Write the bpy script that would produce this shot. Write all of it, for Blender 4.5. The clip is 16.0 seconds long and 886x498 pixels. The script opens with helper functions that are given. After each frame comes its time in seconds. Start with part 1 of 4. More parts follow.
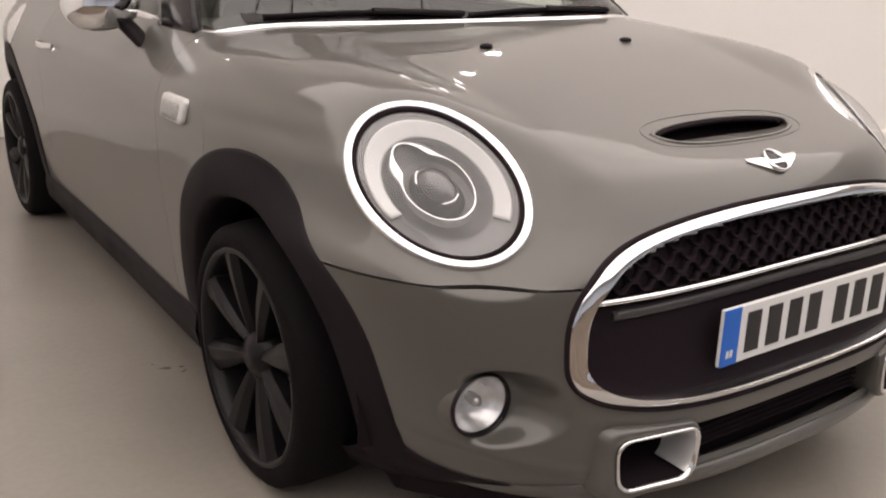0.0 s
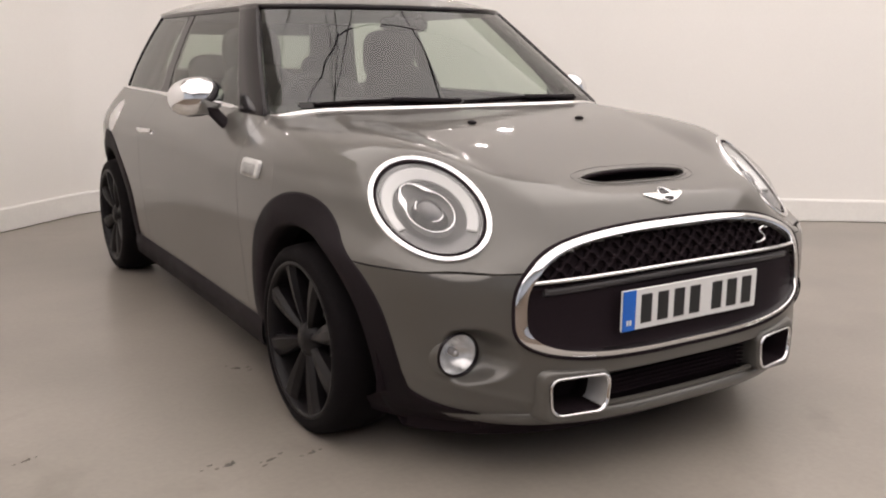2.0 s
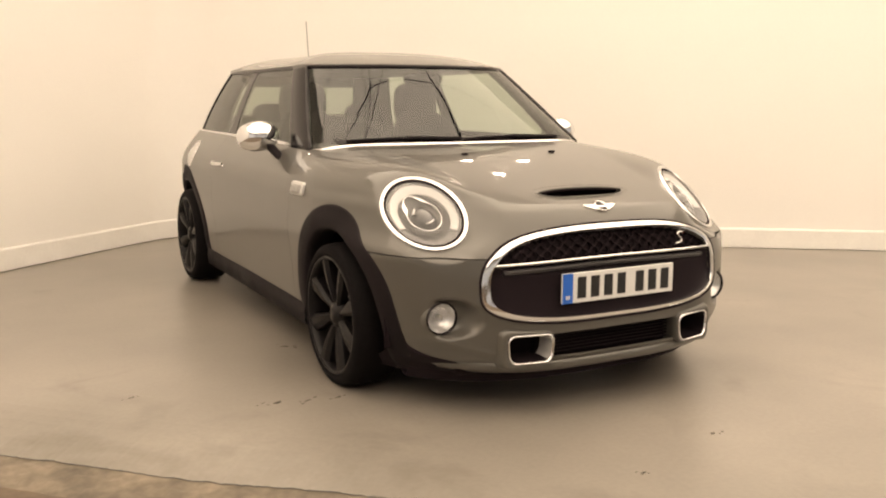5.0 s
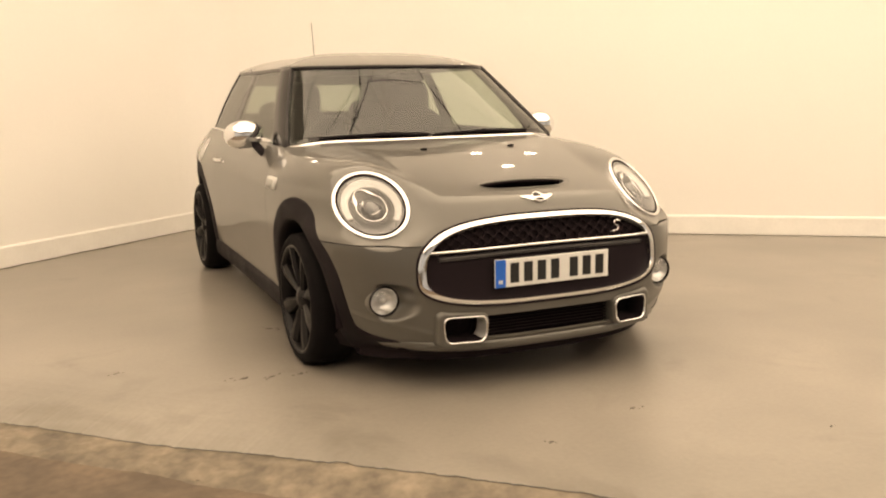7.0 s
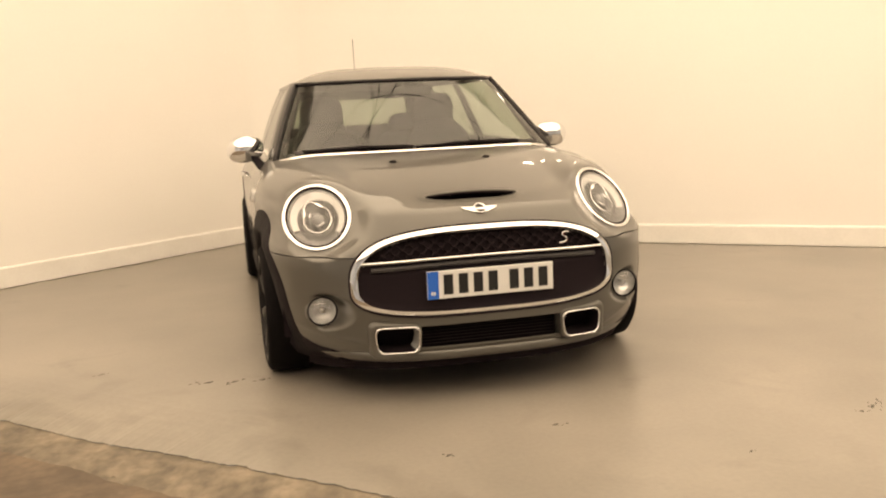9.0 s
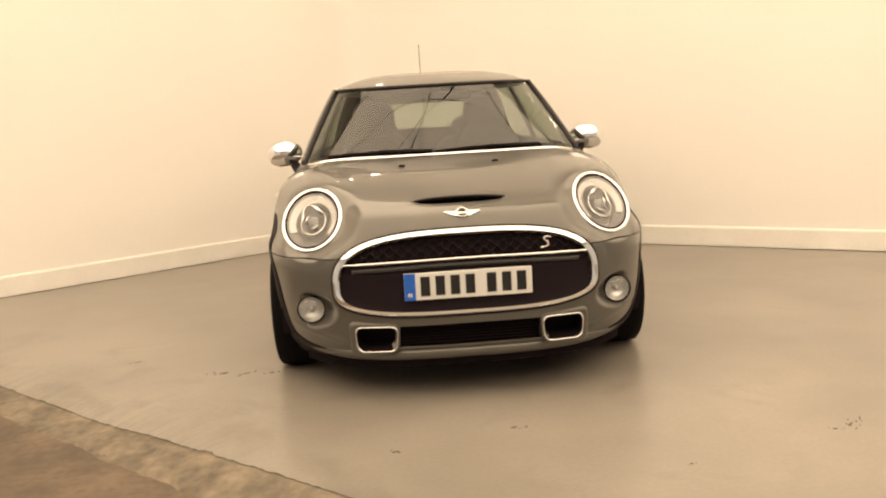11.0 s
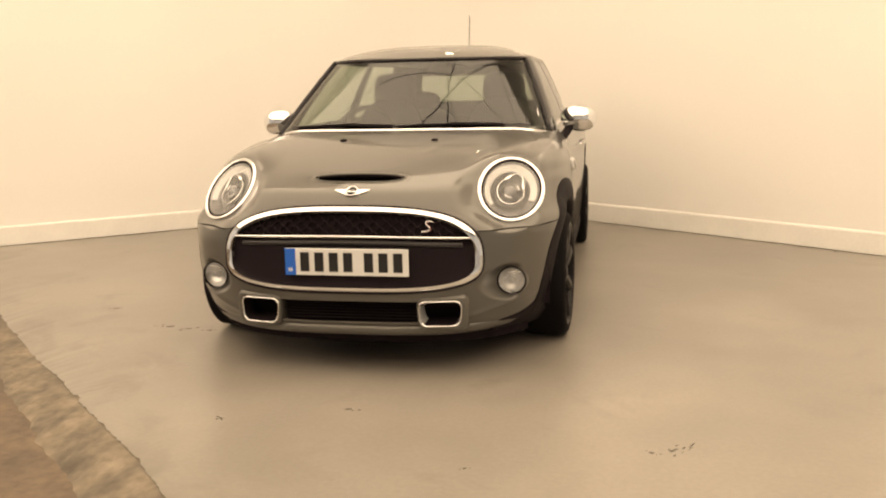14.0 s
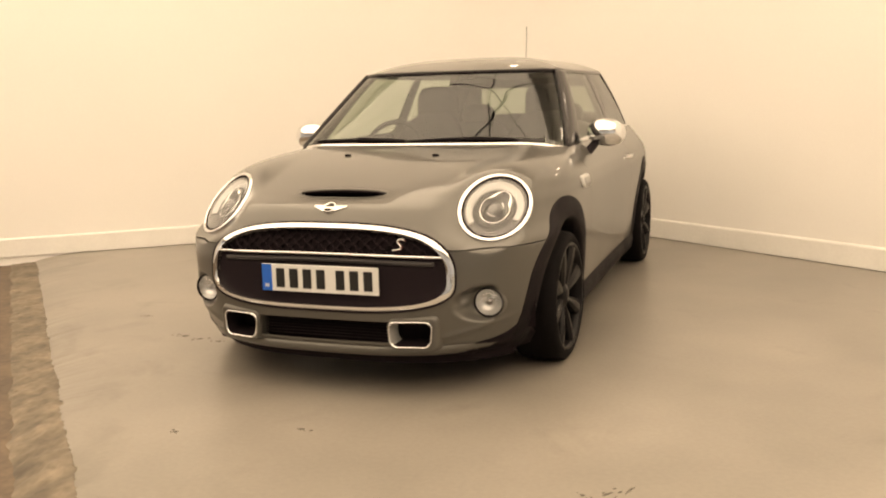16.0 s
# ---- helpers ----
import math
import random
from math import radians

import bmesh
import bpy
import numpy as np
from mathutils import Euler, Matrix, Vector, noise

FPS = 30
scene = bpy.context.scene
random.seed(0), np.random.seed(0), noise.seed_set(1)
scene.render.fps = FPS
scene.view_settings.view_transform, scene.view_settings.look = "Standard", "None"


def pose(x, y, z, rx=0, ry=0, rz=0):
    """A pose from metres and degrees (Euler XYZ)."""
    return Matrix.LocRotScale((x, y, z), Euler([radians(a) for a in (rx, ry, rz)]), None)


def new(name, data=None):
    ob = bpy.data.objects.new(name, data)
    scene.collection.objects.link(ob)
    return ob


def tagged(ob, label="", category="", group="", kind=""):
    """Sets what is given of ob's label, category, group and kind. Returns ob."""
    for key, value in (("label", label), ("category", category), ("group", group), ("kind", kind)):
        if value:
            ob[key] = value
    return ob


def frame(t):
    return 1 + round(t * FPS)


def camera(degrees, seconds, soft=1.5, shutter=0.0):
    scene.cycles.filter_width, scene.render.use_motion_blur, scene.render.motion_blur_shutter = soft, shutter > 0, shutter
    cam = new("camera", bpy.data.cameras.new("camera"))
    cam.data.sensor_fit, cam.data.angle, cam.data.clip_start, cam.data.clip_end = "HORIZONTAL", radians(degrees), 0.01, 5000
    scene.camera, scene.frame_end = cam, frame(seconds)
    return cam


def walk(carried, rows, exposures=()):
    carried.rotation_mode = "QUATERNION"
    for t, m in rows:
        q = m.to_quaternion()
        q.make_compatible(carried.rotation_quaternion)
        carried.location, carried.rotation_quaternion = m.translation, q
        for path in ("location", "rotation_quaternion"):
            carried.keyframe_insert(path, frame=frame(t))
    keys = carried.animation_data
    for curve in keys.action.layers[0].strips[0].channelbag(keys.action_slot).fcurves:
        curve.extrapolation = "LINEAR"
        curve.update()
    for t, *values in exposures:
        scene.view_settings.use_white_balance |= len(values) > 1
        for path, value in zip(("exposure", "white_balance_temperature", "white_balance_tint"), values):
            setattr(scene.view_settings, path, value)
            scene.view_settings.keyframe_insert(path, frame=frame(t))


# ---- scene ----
cam = camera(51.78, 16.0, soft=2.1)
PATH = [
    (0, -1.5245, -0.9583, 1.1223, 72.036, -1.209, -34.085),
    (0.5, -1.6031, -1.1225, 1.1244, 73.324, -0.806, -33.922),
    (1, -1.6794, -1.3285, 1.1322, 74.706, -0.984, -32.407),
    (1.5, -1.77, -1.5297, 1.1539, 76.457, -0.212, -32.143),
    (2, -1.8798, -1.716, 1.1453, 77.751, -0.292, -31.762),
    (2.5, -1.9883, -1.9022, 1.1541, 77.813, -0.599, -31.296),
    (3, -2.0596, -2.065, 1.1522, 78.234, -0.546, -31.194),
    (3.5, -2.1234, -2.26, 1.1464, 79.508, -0.024, -30.495),
    (6, -2.1674, -2.8722, 1.1829, 80.709, -0.083, -27.257),
    (6.5, -2.0258, -3.0267, 1.2106, 79.918, 0.235, -26.341),
    (7, -1.8451, -3.1025, 1.1932, 80.002, 1.007, -23.94),
    (7.5, -1.6174, -3.17, 1.2189, 79.707, 0.993, -21.523),
    (8, -1.4295, -3.2405, 1.2196, 79.851, 1.694, -19.99),
    (8.5, -1.2152, -3.3572, 1.2034, 80.445, 2.071, -16.595),
    (9, -1.0109, -3.4129, 1.1805, 80.867, 2.448, -13.913),
    (11.5, -0.1138, -3.6335, 1.1828, 81.148, 2.446, -1.813),
    (12, 0.0954, -3.6242, 1.1937, 80.971, 1.154, -0.139),
    (12.5, 0.3486, -3.6057, 1.2027, 81.218, 0.751, 2.723),
    (13, 0.6513, -3.6341, 1.1987, 81.257, 0.711, 6.374),
    (13.5, 0.8692, -3.6032, 1.1897, 80.66, 1.38, 8.772),
    (14, 1.0743, -3.5037, 1.1937, 79.552, 1.208, 10.632),
    (14.5, 1.2636, -3.4101, 1.1987, 80.131, 0.546, 12.695),
    (15, 1.4285, -3.3283, 1.1865, 81.236, 0.695, 14.781),
    (15.5, 1.6102, -3.2562, 1.2066, 80.641, 1.102, 18.487),
    (16, 1.7126, -3.2092, 1.1947, 80.396, 1.547, 19.903),
]
walk(cam, [(t, pose(x, y, z, rx, ry, rz)) for t, x, y, z, rx, ry, rz in PATH],
     exposures=[(0.0, 0.22, 6700, 17), (1.5, 0.35, 6700, 17), (2.0, 0.27, 6600, 16), (2.5, 0.44, 6500, 15), (3.5, 0.53, 6700, 16), (6.0, 0.54, 9750, 15), (16.0, 0.49, 10100, 15)])

# ---- light ----
world = bpy.data.worlds.new("world")
scene.world = world
world.use_nodes = True
world.node_tree.nodes["Background"].inputs[0].default_value = (0.9, 0.95, 1.0, 1)
world.node_tree.nodes["Background"].inputs[1].default_value = 0.15


# ---- materials ----
def material(name, colour, rough=0.5, metal=0.0, coat=0.0, grain=0.0, size=40.0, bump=0.0, spread=0.12, stain=0.0, stain_size=1.5, gloss=0.5):
    """A principled material whose colour, roughness and relief vary at two scales."""
    m = bpy.data.materials.new(name)
    m.use_nodes = True
    nt = m.node_tree
    b = nt.nodes["Principled BSDF"]
    b.inputs["Base Color"].default_value = (*colour, 1)
    b.inputs["Roughness"].default_value = rough
    b.inputs["Metallic"].default_value = metal
    b.inputs["Specular IOR Level"].default_value = gloss
    b.inputs["Coat Weight"].default_value = coat
    b.inputs["Coat Roughness"].default_value = 0.04
    if grain or stain or bump:
        tc = nt.nodes.new("ShaderNodeTexCoord")
        fine = nt.nodes.new("ShaderNodeTexNoise")
        fine.inputs["Scale"].default_value, fine.inputs["Detail"].default_value = size, 5
        wide = nt.nodes.new("ShaderNodeTexNoise")
        wide.inputs["Scale"].default_value, wide.inputs["Detail"].default_value = stain_size, 3
        for n in (fine, wide):
            nt.links.new(tc.outputs["Object"], n.inputs["Vector"])
        last = None
        for n, amount, lo, hi in ((fine, grain, 0.3, 0.7), (wide, stain, 0.2, 0.8)):
            if not amount:
                continue
            ramp = nt.nodes.new("ShaderNodeMapRange")
            ramp.inputs["From Min"].default_value, ramp.inputs["From Max"].default_value = lo, hi
            ramp.inputs["To Min"].default_value, ramp.inputs["To Max"].default_value = 1 - amount, 1 + amount
            nt.links.new(n.outputs["Fac"], ramp.inputs["Value"])
            mul = nt.nodes.new("ShaderNodeVectorMath")
            mul.operation = "SCALE"
            if last is None:
                mul.inputs[0].default_value = colour
            else:
                nt.links.new(last, mul.inputs[0])
            nt.links.new(ramp.outputs[0], mul.inputs["Scale"])
            last = mul.outputs[0]
        if last is not None:
            nt.links.new(last, b.inputs["Base Color"])
        if spread:
            rr = nt.nodes.new("ShaderNodeMapRange")
            rr.inputs["From Min"].default_value, rr.inputs["From Max"].default_value = 0.15, 0.85
            rr.inputs["To Min"].default_value, rr.inputs["To Max"].default_value = max(0.02, rough - spread), min(1, rough + spread)
            nt.links.new(wide.outputs["Fac"], rr.inputs["Value"])
            nt.links.new(rr.outputs[0], b.inputs["Roughness"])
        if bump:
            bp = nt.nodes.new("ShaderNodeBump")
            bp.inputs["Strength"].default_value, bp.inputs["Distance"].default_value = bump, 0.004
            nt.links.new(fine.outputs["Fac"], bp.inputs["Height"])
            nt.links.new(bp.outputs[0], b.inputs["Normal"])
    return m


def glass(name, tint, ior=1.5, rough=0.0):
    """Thin clear glass: tinted see-through with a sharp reflection that grows at grazing angles."""
    m = bpy.data.materials.new(name)
    m.use_nodes = True
    nt = m.node_tree
    nt.nodes.clear()
    out = nt.nodes.new("ShaderNodeOutputMaterial")
    mix = nt.nodes.new("ShaderNodeMixShader")
    lw = nt.nodes.new("ShaderNodeLayerWeight")
    lw.inputs["Blend"].default_value = 0.5
    pw = nt.nodes.new("ShaderNodeMath")
    pw.operation = "POWER"
    pw.inputs[1].default_value = 5.0
    nt.links.new(lw.outputs["Facing"], pw.inputs[0])
    fr = nt.nodes.new("ShaderNodeMath")
    fr.operation = "MULTIPLY_ADD"
    base = 2 * ((ior - 1) / (ior + 1)) ** 2
    fr.inputs[1].default_value, fr.inputs[2].default_value = 1 - base, base
    nt.links.new(pw.outputs[0], fr.inputs[0])
    tr = nt.nodes.new("ShaderNodeBsdfTransparent")
    tr.inputs[0].default_value = (*tint, 1)
    gl = nt.nodes.new("ShaderNodeBsdfGlossy")
    gl.inputs["Roughness"].default_value = rough
    nt.links.new(fr.outputs[0], mix.inputs[0])
    nt.links.new(tr.outputs[0], mix.inputs[1])
    nt.links.new(gl.outputs[0], mix.inputs[2])
    nt.links.new(mix.outputs[0], out.inputs[0])
    return m


def glow(name, colour, strength):
    m = bpy.data.materials.new(name)
    m.use_nodes = True
    b = m.node_tree.nodes["Principled BSDF"]
    b.inputs["Base Color"].default_value = (*colour, 1)
    b.inputs["Emission Color"].default_value = (*colour, 1)
    b.inputs["Emission Strength"].default_value = strength
    return m


PAINT = material("grey_car_paint", (0.0955, 0.0895, 0.0805), 0.38, 0.2, 0.78, grain=0.04, size=900, spread=0.03, stain=0.02, gloss=0.35)
PLASTIC = material("black_moulded_plastic", (0.0122, 0.0090, 0.0108), 0.6, grain=0.15, size=500, bump=0.15, stain=0.2, stain_size=6, gloss=0.11)
GLOSS = material("gloss_black", (0.0105, 0.0078, 0.0090), 0.15, gloss=0.25)
GRILLE = material("grille_black", (0.0160, 0.0112, 0.0136), 0.48, grain=0.1, size=200, gloss=0.05)
VOID = material("dark_recess", (0.0185, 0.0132, 0.0156), 0.8, gloss=0.04)
CHROME = material("chrome", (0.86, 0.86, 0.87), 0.06, 1.0)
SATIN = material("satin_metal", (0.6, 0.6, 0.6), 0.28, 1.0)
RUBBER = material("tyre_rubber", (0.0066, 0.0054, 0.0060), 0.75, grain=0.2, size=120, bump=0.3, stain=0.2, stain_size=9, gloss=0.07)
ALLOY = material("black_alloy", (0.0085, 0.0072, 0.0080), 0.34, 0.0, 0.0, gloss=0.19)
SCREEN = glass("windscreen_glass", (0.60, 0.655, 0.60), 1.54)
SIDEGLASS = glass("side_glass", (0.72, 0.79, 0.71), 1.55)
REARGLASS = glass("rear_glass", (0.50, 0.55, 0.50), 1.55)
CLEAR = glass("lamp_lens", (0.95, 0.95, 0.95), 1.4)
FLOOR = material("polished_concrete", (0.247, 0.222, 0.194), 0.33, grain=0.05, size=50, bump=0.012, spread=0.02, stain=0.24, stain_size=1.3, gloss=0.6)


def grime(mat, amount):
    """Adds patchy dirt that gathers along the slab's chipped edge and thins out over a metre."""
    nt = mat.node_tree
    b = nt.nodes["Principled BSDF"]
    src = b.inputs["Base Color"].links[0].from_socket
    tc = nt.nodes.new("ShaderNodeTexCoord")
    dot = nt.nodes.new("ShaderNodeVectorMath")
    dot.operation = "DOT_PRODUCT"
    dot.inputs[1].default_value = (1, 1, 0)
    nt.links.new(tc.outputs["Object"], dot.inputs[0])
    near = nt.nodes.new("ShaderNodeMapRange")
    near.inputs["From Min"].default_value, near.inputs["From Max"].default_value = -1.4, -0.3
    near.inputs["To Min"].default_value, near.inputs["To Max"].default_value = 0.10, -0.075
    nt.links.new(dot.outputs["Value"], near.inputs["Value"])
    n = nt.nodes.new("ShaderNodeTexNoise")
    n.inputs["Scale"].default_value, n.inputs["Detail"].default_value, n.inputs["Roughness"].default_value = 2.6, 5, 0.55
    n.inputs["Distortion"].default_value = 0.6
    nt.links.new(tc.outputs["Object"], n.inputs["Vector"])
    add = nt.nodes.new("ShaderNodeMath")
    nt.links.new(n.outputs["Fac"], add.inputs[0])
    nt.links.new(near.outputs[0], add.inputs[1])
    ramp = nt.nodes.new("ShaderNodeMapRange")
    ramp.interpolation_type = "SMOOTHSTEP"
    ramp.inputs["From Min"].default_value, ramp.inputs["From Max"].default_value = 0.50, 0.76
    ramp.inputs["To Min"].default_value, ramp.inputs["To Max"].default_value = 0.0, amount
    nt.links.new(add.outputs[0], ramp.inputs["Value"])
    mix = nt.nodes.new("ShaderNodeMix")
    mix.data_type = "RGBA"
    nt.links.new(ramp.outputs[0], mix.inputs[0])
    nt.links.new(src, mix.inputs[6])
    mix.inputs[7].default_value = (0.085, 0.072, 0.058, 1)
    nt.links.new(mix.outputs[2], b.inputs["Base Color"])


grime(FLOOR, 0.38)
KERB = material("rough_concrete_edge", (0.165, 0.136, 0.104), 0.85, grain=0.22, size=26, bump=0.6, stain=0.55, stain_size=6)
LOWER = material("worn_brown_concrete", (0.116, 0.085, 0.061), 0.8, grain=0.18, size=25, bump=0.4, stain=0.5, stain_size=3.5)
# pale blue for the unseen south walls, so cool light bounces on the bumper
WALL_BOUNCE = material("cool_bounce_wall_paint", (0.74, 0.82, 0.93), 0.8, grain=0.03, size=60, stain=0.08, stain_size=0.8)
WALL = material("white_wall_paint", (0.90, 0.875, 0.84), 0.7, grain=0.01, size=90, bump=0.05, stain=0.02, stain_size=0.8)
SKIRT = material("white_skirting", (0.86, 0.84, 0.805), 0.5, grain=0.02, size=50, stain=0.05, stain_size=5)
CEIL = material("white_ceiling", (0.78, 0.77, 0.75), 0.8, grain=0.02, size=50)
LAMP = glow("lamp_panel", (1.0, 0.965, 0.92), 25.0)
SEAT = material("dark_seat_cloth", (0.030, 0.028, 0.028), 0.8, grain=0.2, size=300, bump=0.3)


# ---- building helpers ----
def mesh_object(name, verts, faces, mat, parent=None, label="", smooth=True, facing=None):
    """facing: a point from which the surface is to face away."""
    if facing is not None:
        side = 0.0
        for f in faces:
            p = [Vector(verts[i]) for i in f[:4]]
            n = (p[2] - p[0]).cross(p[-1] - p[1])
            side += n.dot((p[0] + p[2]) / 2 - facing)
        if side < 0:
            faces = [tuple(reversed(f)) for f in faces]
    me = bpy.data.meshes.new(name)
    me.from_pydata([tuple(map(float, v)) for v in verts], [], faces)
    me.materials.append(mat)
    me.validate()
    if smooth:
        me.shade_smooth()
    ob = new(name, me)
    if parent is not None:
        ob.parent = parent
    if label:
        ob["label"] = label
    return ob


def part(name, bm, mat, parent=None, label="", smooth=False, bevel=0.0, solid=0.0, seg=2):
    """Links a bmesh as one mesh object under a thing or a part."""
    me = bpy.data.meshes.new(name)
    bmesh.ops.recalc_face_normals(bm, faces=bm.faces)
    bm.to_mesh(me)
    bm.free()
    me.materials.append(mat)
    if smooth:
        me.shade_smooth()
    ob = new(name, me)
    if parent is not None:
        ob.parent = parent
    if label:
        ob["label"] = label
    if solid:
        so = ob.modifiers.new("thickness", "SOLIDIFY")
        so.thickness, so.offset = solid, 0
    if bevel:
        be = ob.modifiers.new("edge", "BEVEL")
        be.width, be.segments, be.limit_method = bevel, seg, "ANGLE"
    return ob


def box_bm(lo, hi, m=None):
    bm = bmesh.new()
    bmesh.ops.create_cube(bm, size=1)
    for v in bm.verts:
        for k in range(3):
            v.co[k] = lo[k] + (v.co[k] + 0.5) * (hi[k] - lo[k])
    if m is not None:
        bm.transform(m)
    return bm


def grid_faces(rows, cols, wrap=False, keep=None):
    faces = []
    for i in range(rows - 1):
        for j in range(cols if wrap else cols - 1):
            k = (j + 1) % cols
            if keep is None or keep(i, j):
                faces.append((i * cols + j, i * cols + k, (i + 1) * cols + k, (i + 1) * cols + j))
    return faces


def pchip(knots):
    """A smooth curve through (x, y) knots that never overshoots."""
    xs = np.array([k[0] for k in knots], float)
    ys = np.array([k[1] for k in knots], float)
    h = np.diff(xs)
    d = np.diff(ys) / h
    s = np.zeros(len(xs))
    s[0], s[-1] = d[0], d[-1]
    for i in range(1, len(xs) - 1):
        if d[i - 1] * d[i] > 0:
            a, b = 2 * h[i] + h[i - 1], h[i] + 2 * h[i - 1]
            s[i] = (a + b) / (a / d[i - 1] + b / d[i])

    def f(x):
        x = min(max(x, xs[0]), xs[-1])
        i = min(int(np.searchsorted(xs, x, side="right")) - 1, len(h) - 1)
        t = (x - xs[i]) / h[i]
        return float(ys[i] * (1 + 2 * t) * (1 - t) ** 2 + s[i] * h[i] * t * (1 - t) ** 2
                     + ys[i + 1] * t * t * (3 - 2 * t) + s[i + 1] * h[i] * t * t * (t - 1))
    return f


def tube(path, section, closed=True):
    """Sweeps section (out, up) along a path of (point, out, up) stations. Returns verts, faces."""
    verts = []
    for p, o, u in path:
        for a, b in section:
            verts.append(Vector(p) + Vector(o) * a + Vector(u) * b)
    n, m = len(path), len(section)
    faces = []
    for i in range(n if closed else n - 1):
        k = (i + 1) % n
        for j in range(m):
            l = (j + 1) % m
            faces.append((i * m + j, i * m + l, k * m + l, k * m + j))
    if not closed:
        faces += [tuple(range(m)), tuple((n - 1) * m + j for j in reversed(range(m)))]
    return verts, faces


def rounded(w, h, n=12, e=2.0):
    """A closed superellipse section of half sizes w, h."""
    pts = []
    for k in range(n):
        a = 2 * math.pi * k / n
        c, s = math.cos(a), math.sin(a)
        pts.append((w * math.copysign(abs(c) ** (2 / e), c), h * math.copysign(abs(s) ** (2 / e), s)))
    return pts


# ---- room ----
def wall_between(name, a, b, height=4.2, thick=0.15, mat=None):
    """An upright wall whose inner face runs from a to b; the room lies to its right."""
    a, b = Vector((*a, 0)), Vector((*b, 0))
    d = (b - a).normalized()
    out = Vector((-d.y, d.x, 0))
    bm = bmesh.new()
    q = [a, b, b + out * thick, a + out * thick]
    lo = [bm.verts.new(p + Vector((0, 0, -0.2))) for p in q]
    hi = [bm.verts.new(p + Vector((0, 0, height))) for p in q]
    bm.faces.new(lo)
    bm.faces.new(hi)
    for i in range(4):
        bm.faces.new((lo[i], lo[(i + 1) % 4], hi[(i + 1) % 4], hi[i]))
    return tagged(part(name, bm, mat or WALL), "unseen pale blue wall added to bounce cool light on the car", "wall", kind="structure")


CORNER = (-0.488, 5.239)
LEFT_END = (-8.969, -1.589)
RIGHT_END = (10.0, -2.45)


def cove(radius, n=36):
    """The rounded inner corner between the two back walls, as plan points."""
    c, a, b = Vector(CORNER), Vector(LEFT_END), Vector(RIGHT_END)
    u, v = (a - c).normalized(), (b - c).normalized()
    half = u.angle(v) / 2
    t = radius / math.tan(half)
    mid = c + (u + v).normalized() * (radius / math.sin(half))
    p, q = c + u * t - mid, c + v * t - mid
    a0, a1 = math.atan2(p.y, p.x), math.atan2(q.y, q.x)
    return [mid + radius * Vector((math.cos(a0 + (a1 - a0) * k / n), math.sin(a0 + (a1 - a0) * k / n))) for k in range(n + 1)]


def ribbon(name, pts, prof, mat, label, category):
    """Extrudes a profile (out of the room, up) along plan points; the room lies to the right of the way."""
    rows = []
    for k, p in enumerate(pts):
        d = (pts[min(k + 1, len(pts) - 1)] - pts[max(k - 1, 0)]).normalized()
        o = Vector((-d.y, d.x))
        rows.append([Vector((p.x + o.x * x, p.y + o.y * x, z)) for x, z in prof])
    m = len(prof)
    faces = grid_faces(len(rows), m, wrap=True)
    return tagged(mesh_object(name, [q for r in rows for q in r], faces, mat, smooth=False), label, category, kind="structure")


BACK = cove(0.45)
WALL_PROFILE = ((0, -0.2), (0, 4.2), (0.15, 4.2), (0.15, -0.2))
ribbon("wall_west", [Vector(LEFT_END), BACK[0]], WALL_PROFILE, WALL, "plain white painted wall of the studio", "wall")
corner = ribbon("wall_corner", BACK, WALL_PROFILE, WALL, "rounded white corner between the studio walls", "wall")
ribbon("wall_east", [BACK[-1], Vector(RIGHT_END)], WALL_PROFILE, WALL, "plain white painted wall of the studio", "wall")
# added walls behind the camera, tinted to brighten and cool the car's front
wall_between("wall_south_east", RIGHT_END, (6.0, -10.0), mat=WALL_BOUNCE)
wall_between("wall_south", (6.0, -10.0), (-6.5, -10.0), mat=WALL_BOUNCE)
wall_between("wall_south_west", (-6.5, -10.0), LEFT_END, mat=WALL_BOUNCE)


SKIRT_PROFILE = ((-0.002, 0.006), (-0.015, 0.006), (-0.015, 0.140), (-0.012, 0.150), (-0.007, 0.155), (-0.002, 0.155))
ribbon("baseboard", [Vector(LEFT_END)] + BACK + [Vector(RIGHT_END)], SKIRT_PROFILE, SKIRT, "white painted skirting board along the wall foot", "skirting")

# floor slab, its broken sloping edge and the lower floor in front of it; s = x + y runs across the edge
EDGE, FOOT, DROP = -1.40, -1.655, -0.065


def along(s, q, z):
    """A floor point: s across the slab's edge, q along it."""
    return Vector(((s + q) / 2, (s - q) / 2, z))


def sag(q):
    """How far the slab's worn edge has sunk at q."""
    t = min(1.0, max(0.0, -q / 1.9))
    return -0.045 * t * t * (3 - 2 * t)


def ragged(q):
    """How far the slab's chipped edge strays at q."""
    wide = 0.030 * noise.noise(Vector((q * 1.3, 5, 0)))
    chips = max(0.0, noise.noise(Vector((q * 7, 0, 2)))) * (0.030 + 0.035 * noise.noise(Vector((q * 0.9, 8, 0)))) + 0.012 * noise.noise(Vector((q * 30, 0, 4)))
    return wide + chips


SLAB_Q = [-15.5 + 31 * k / 1550 for k in range(1551)]
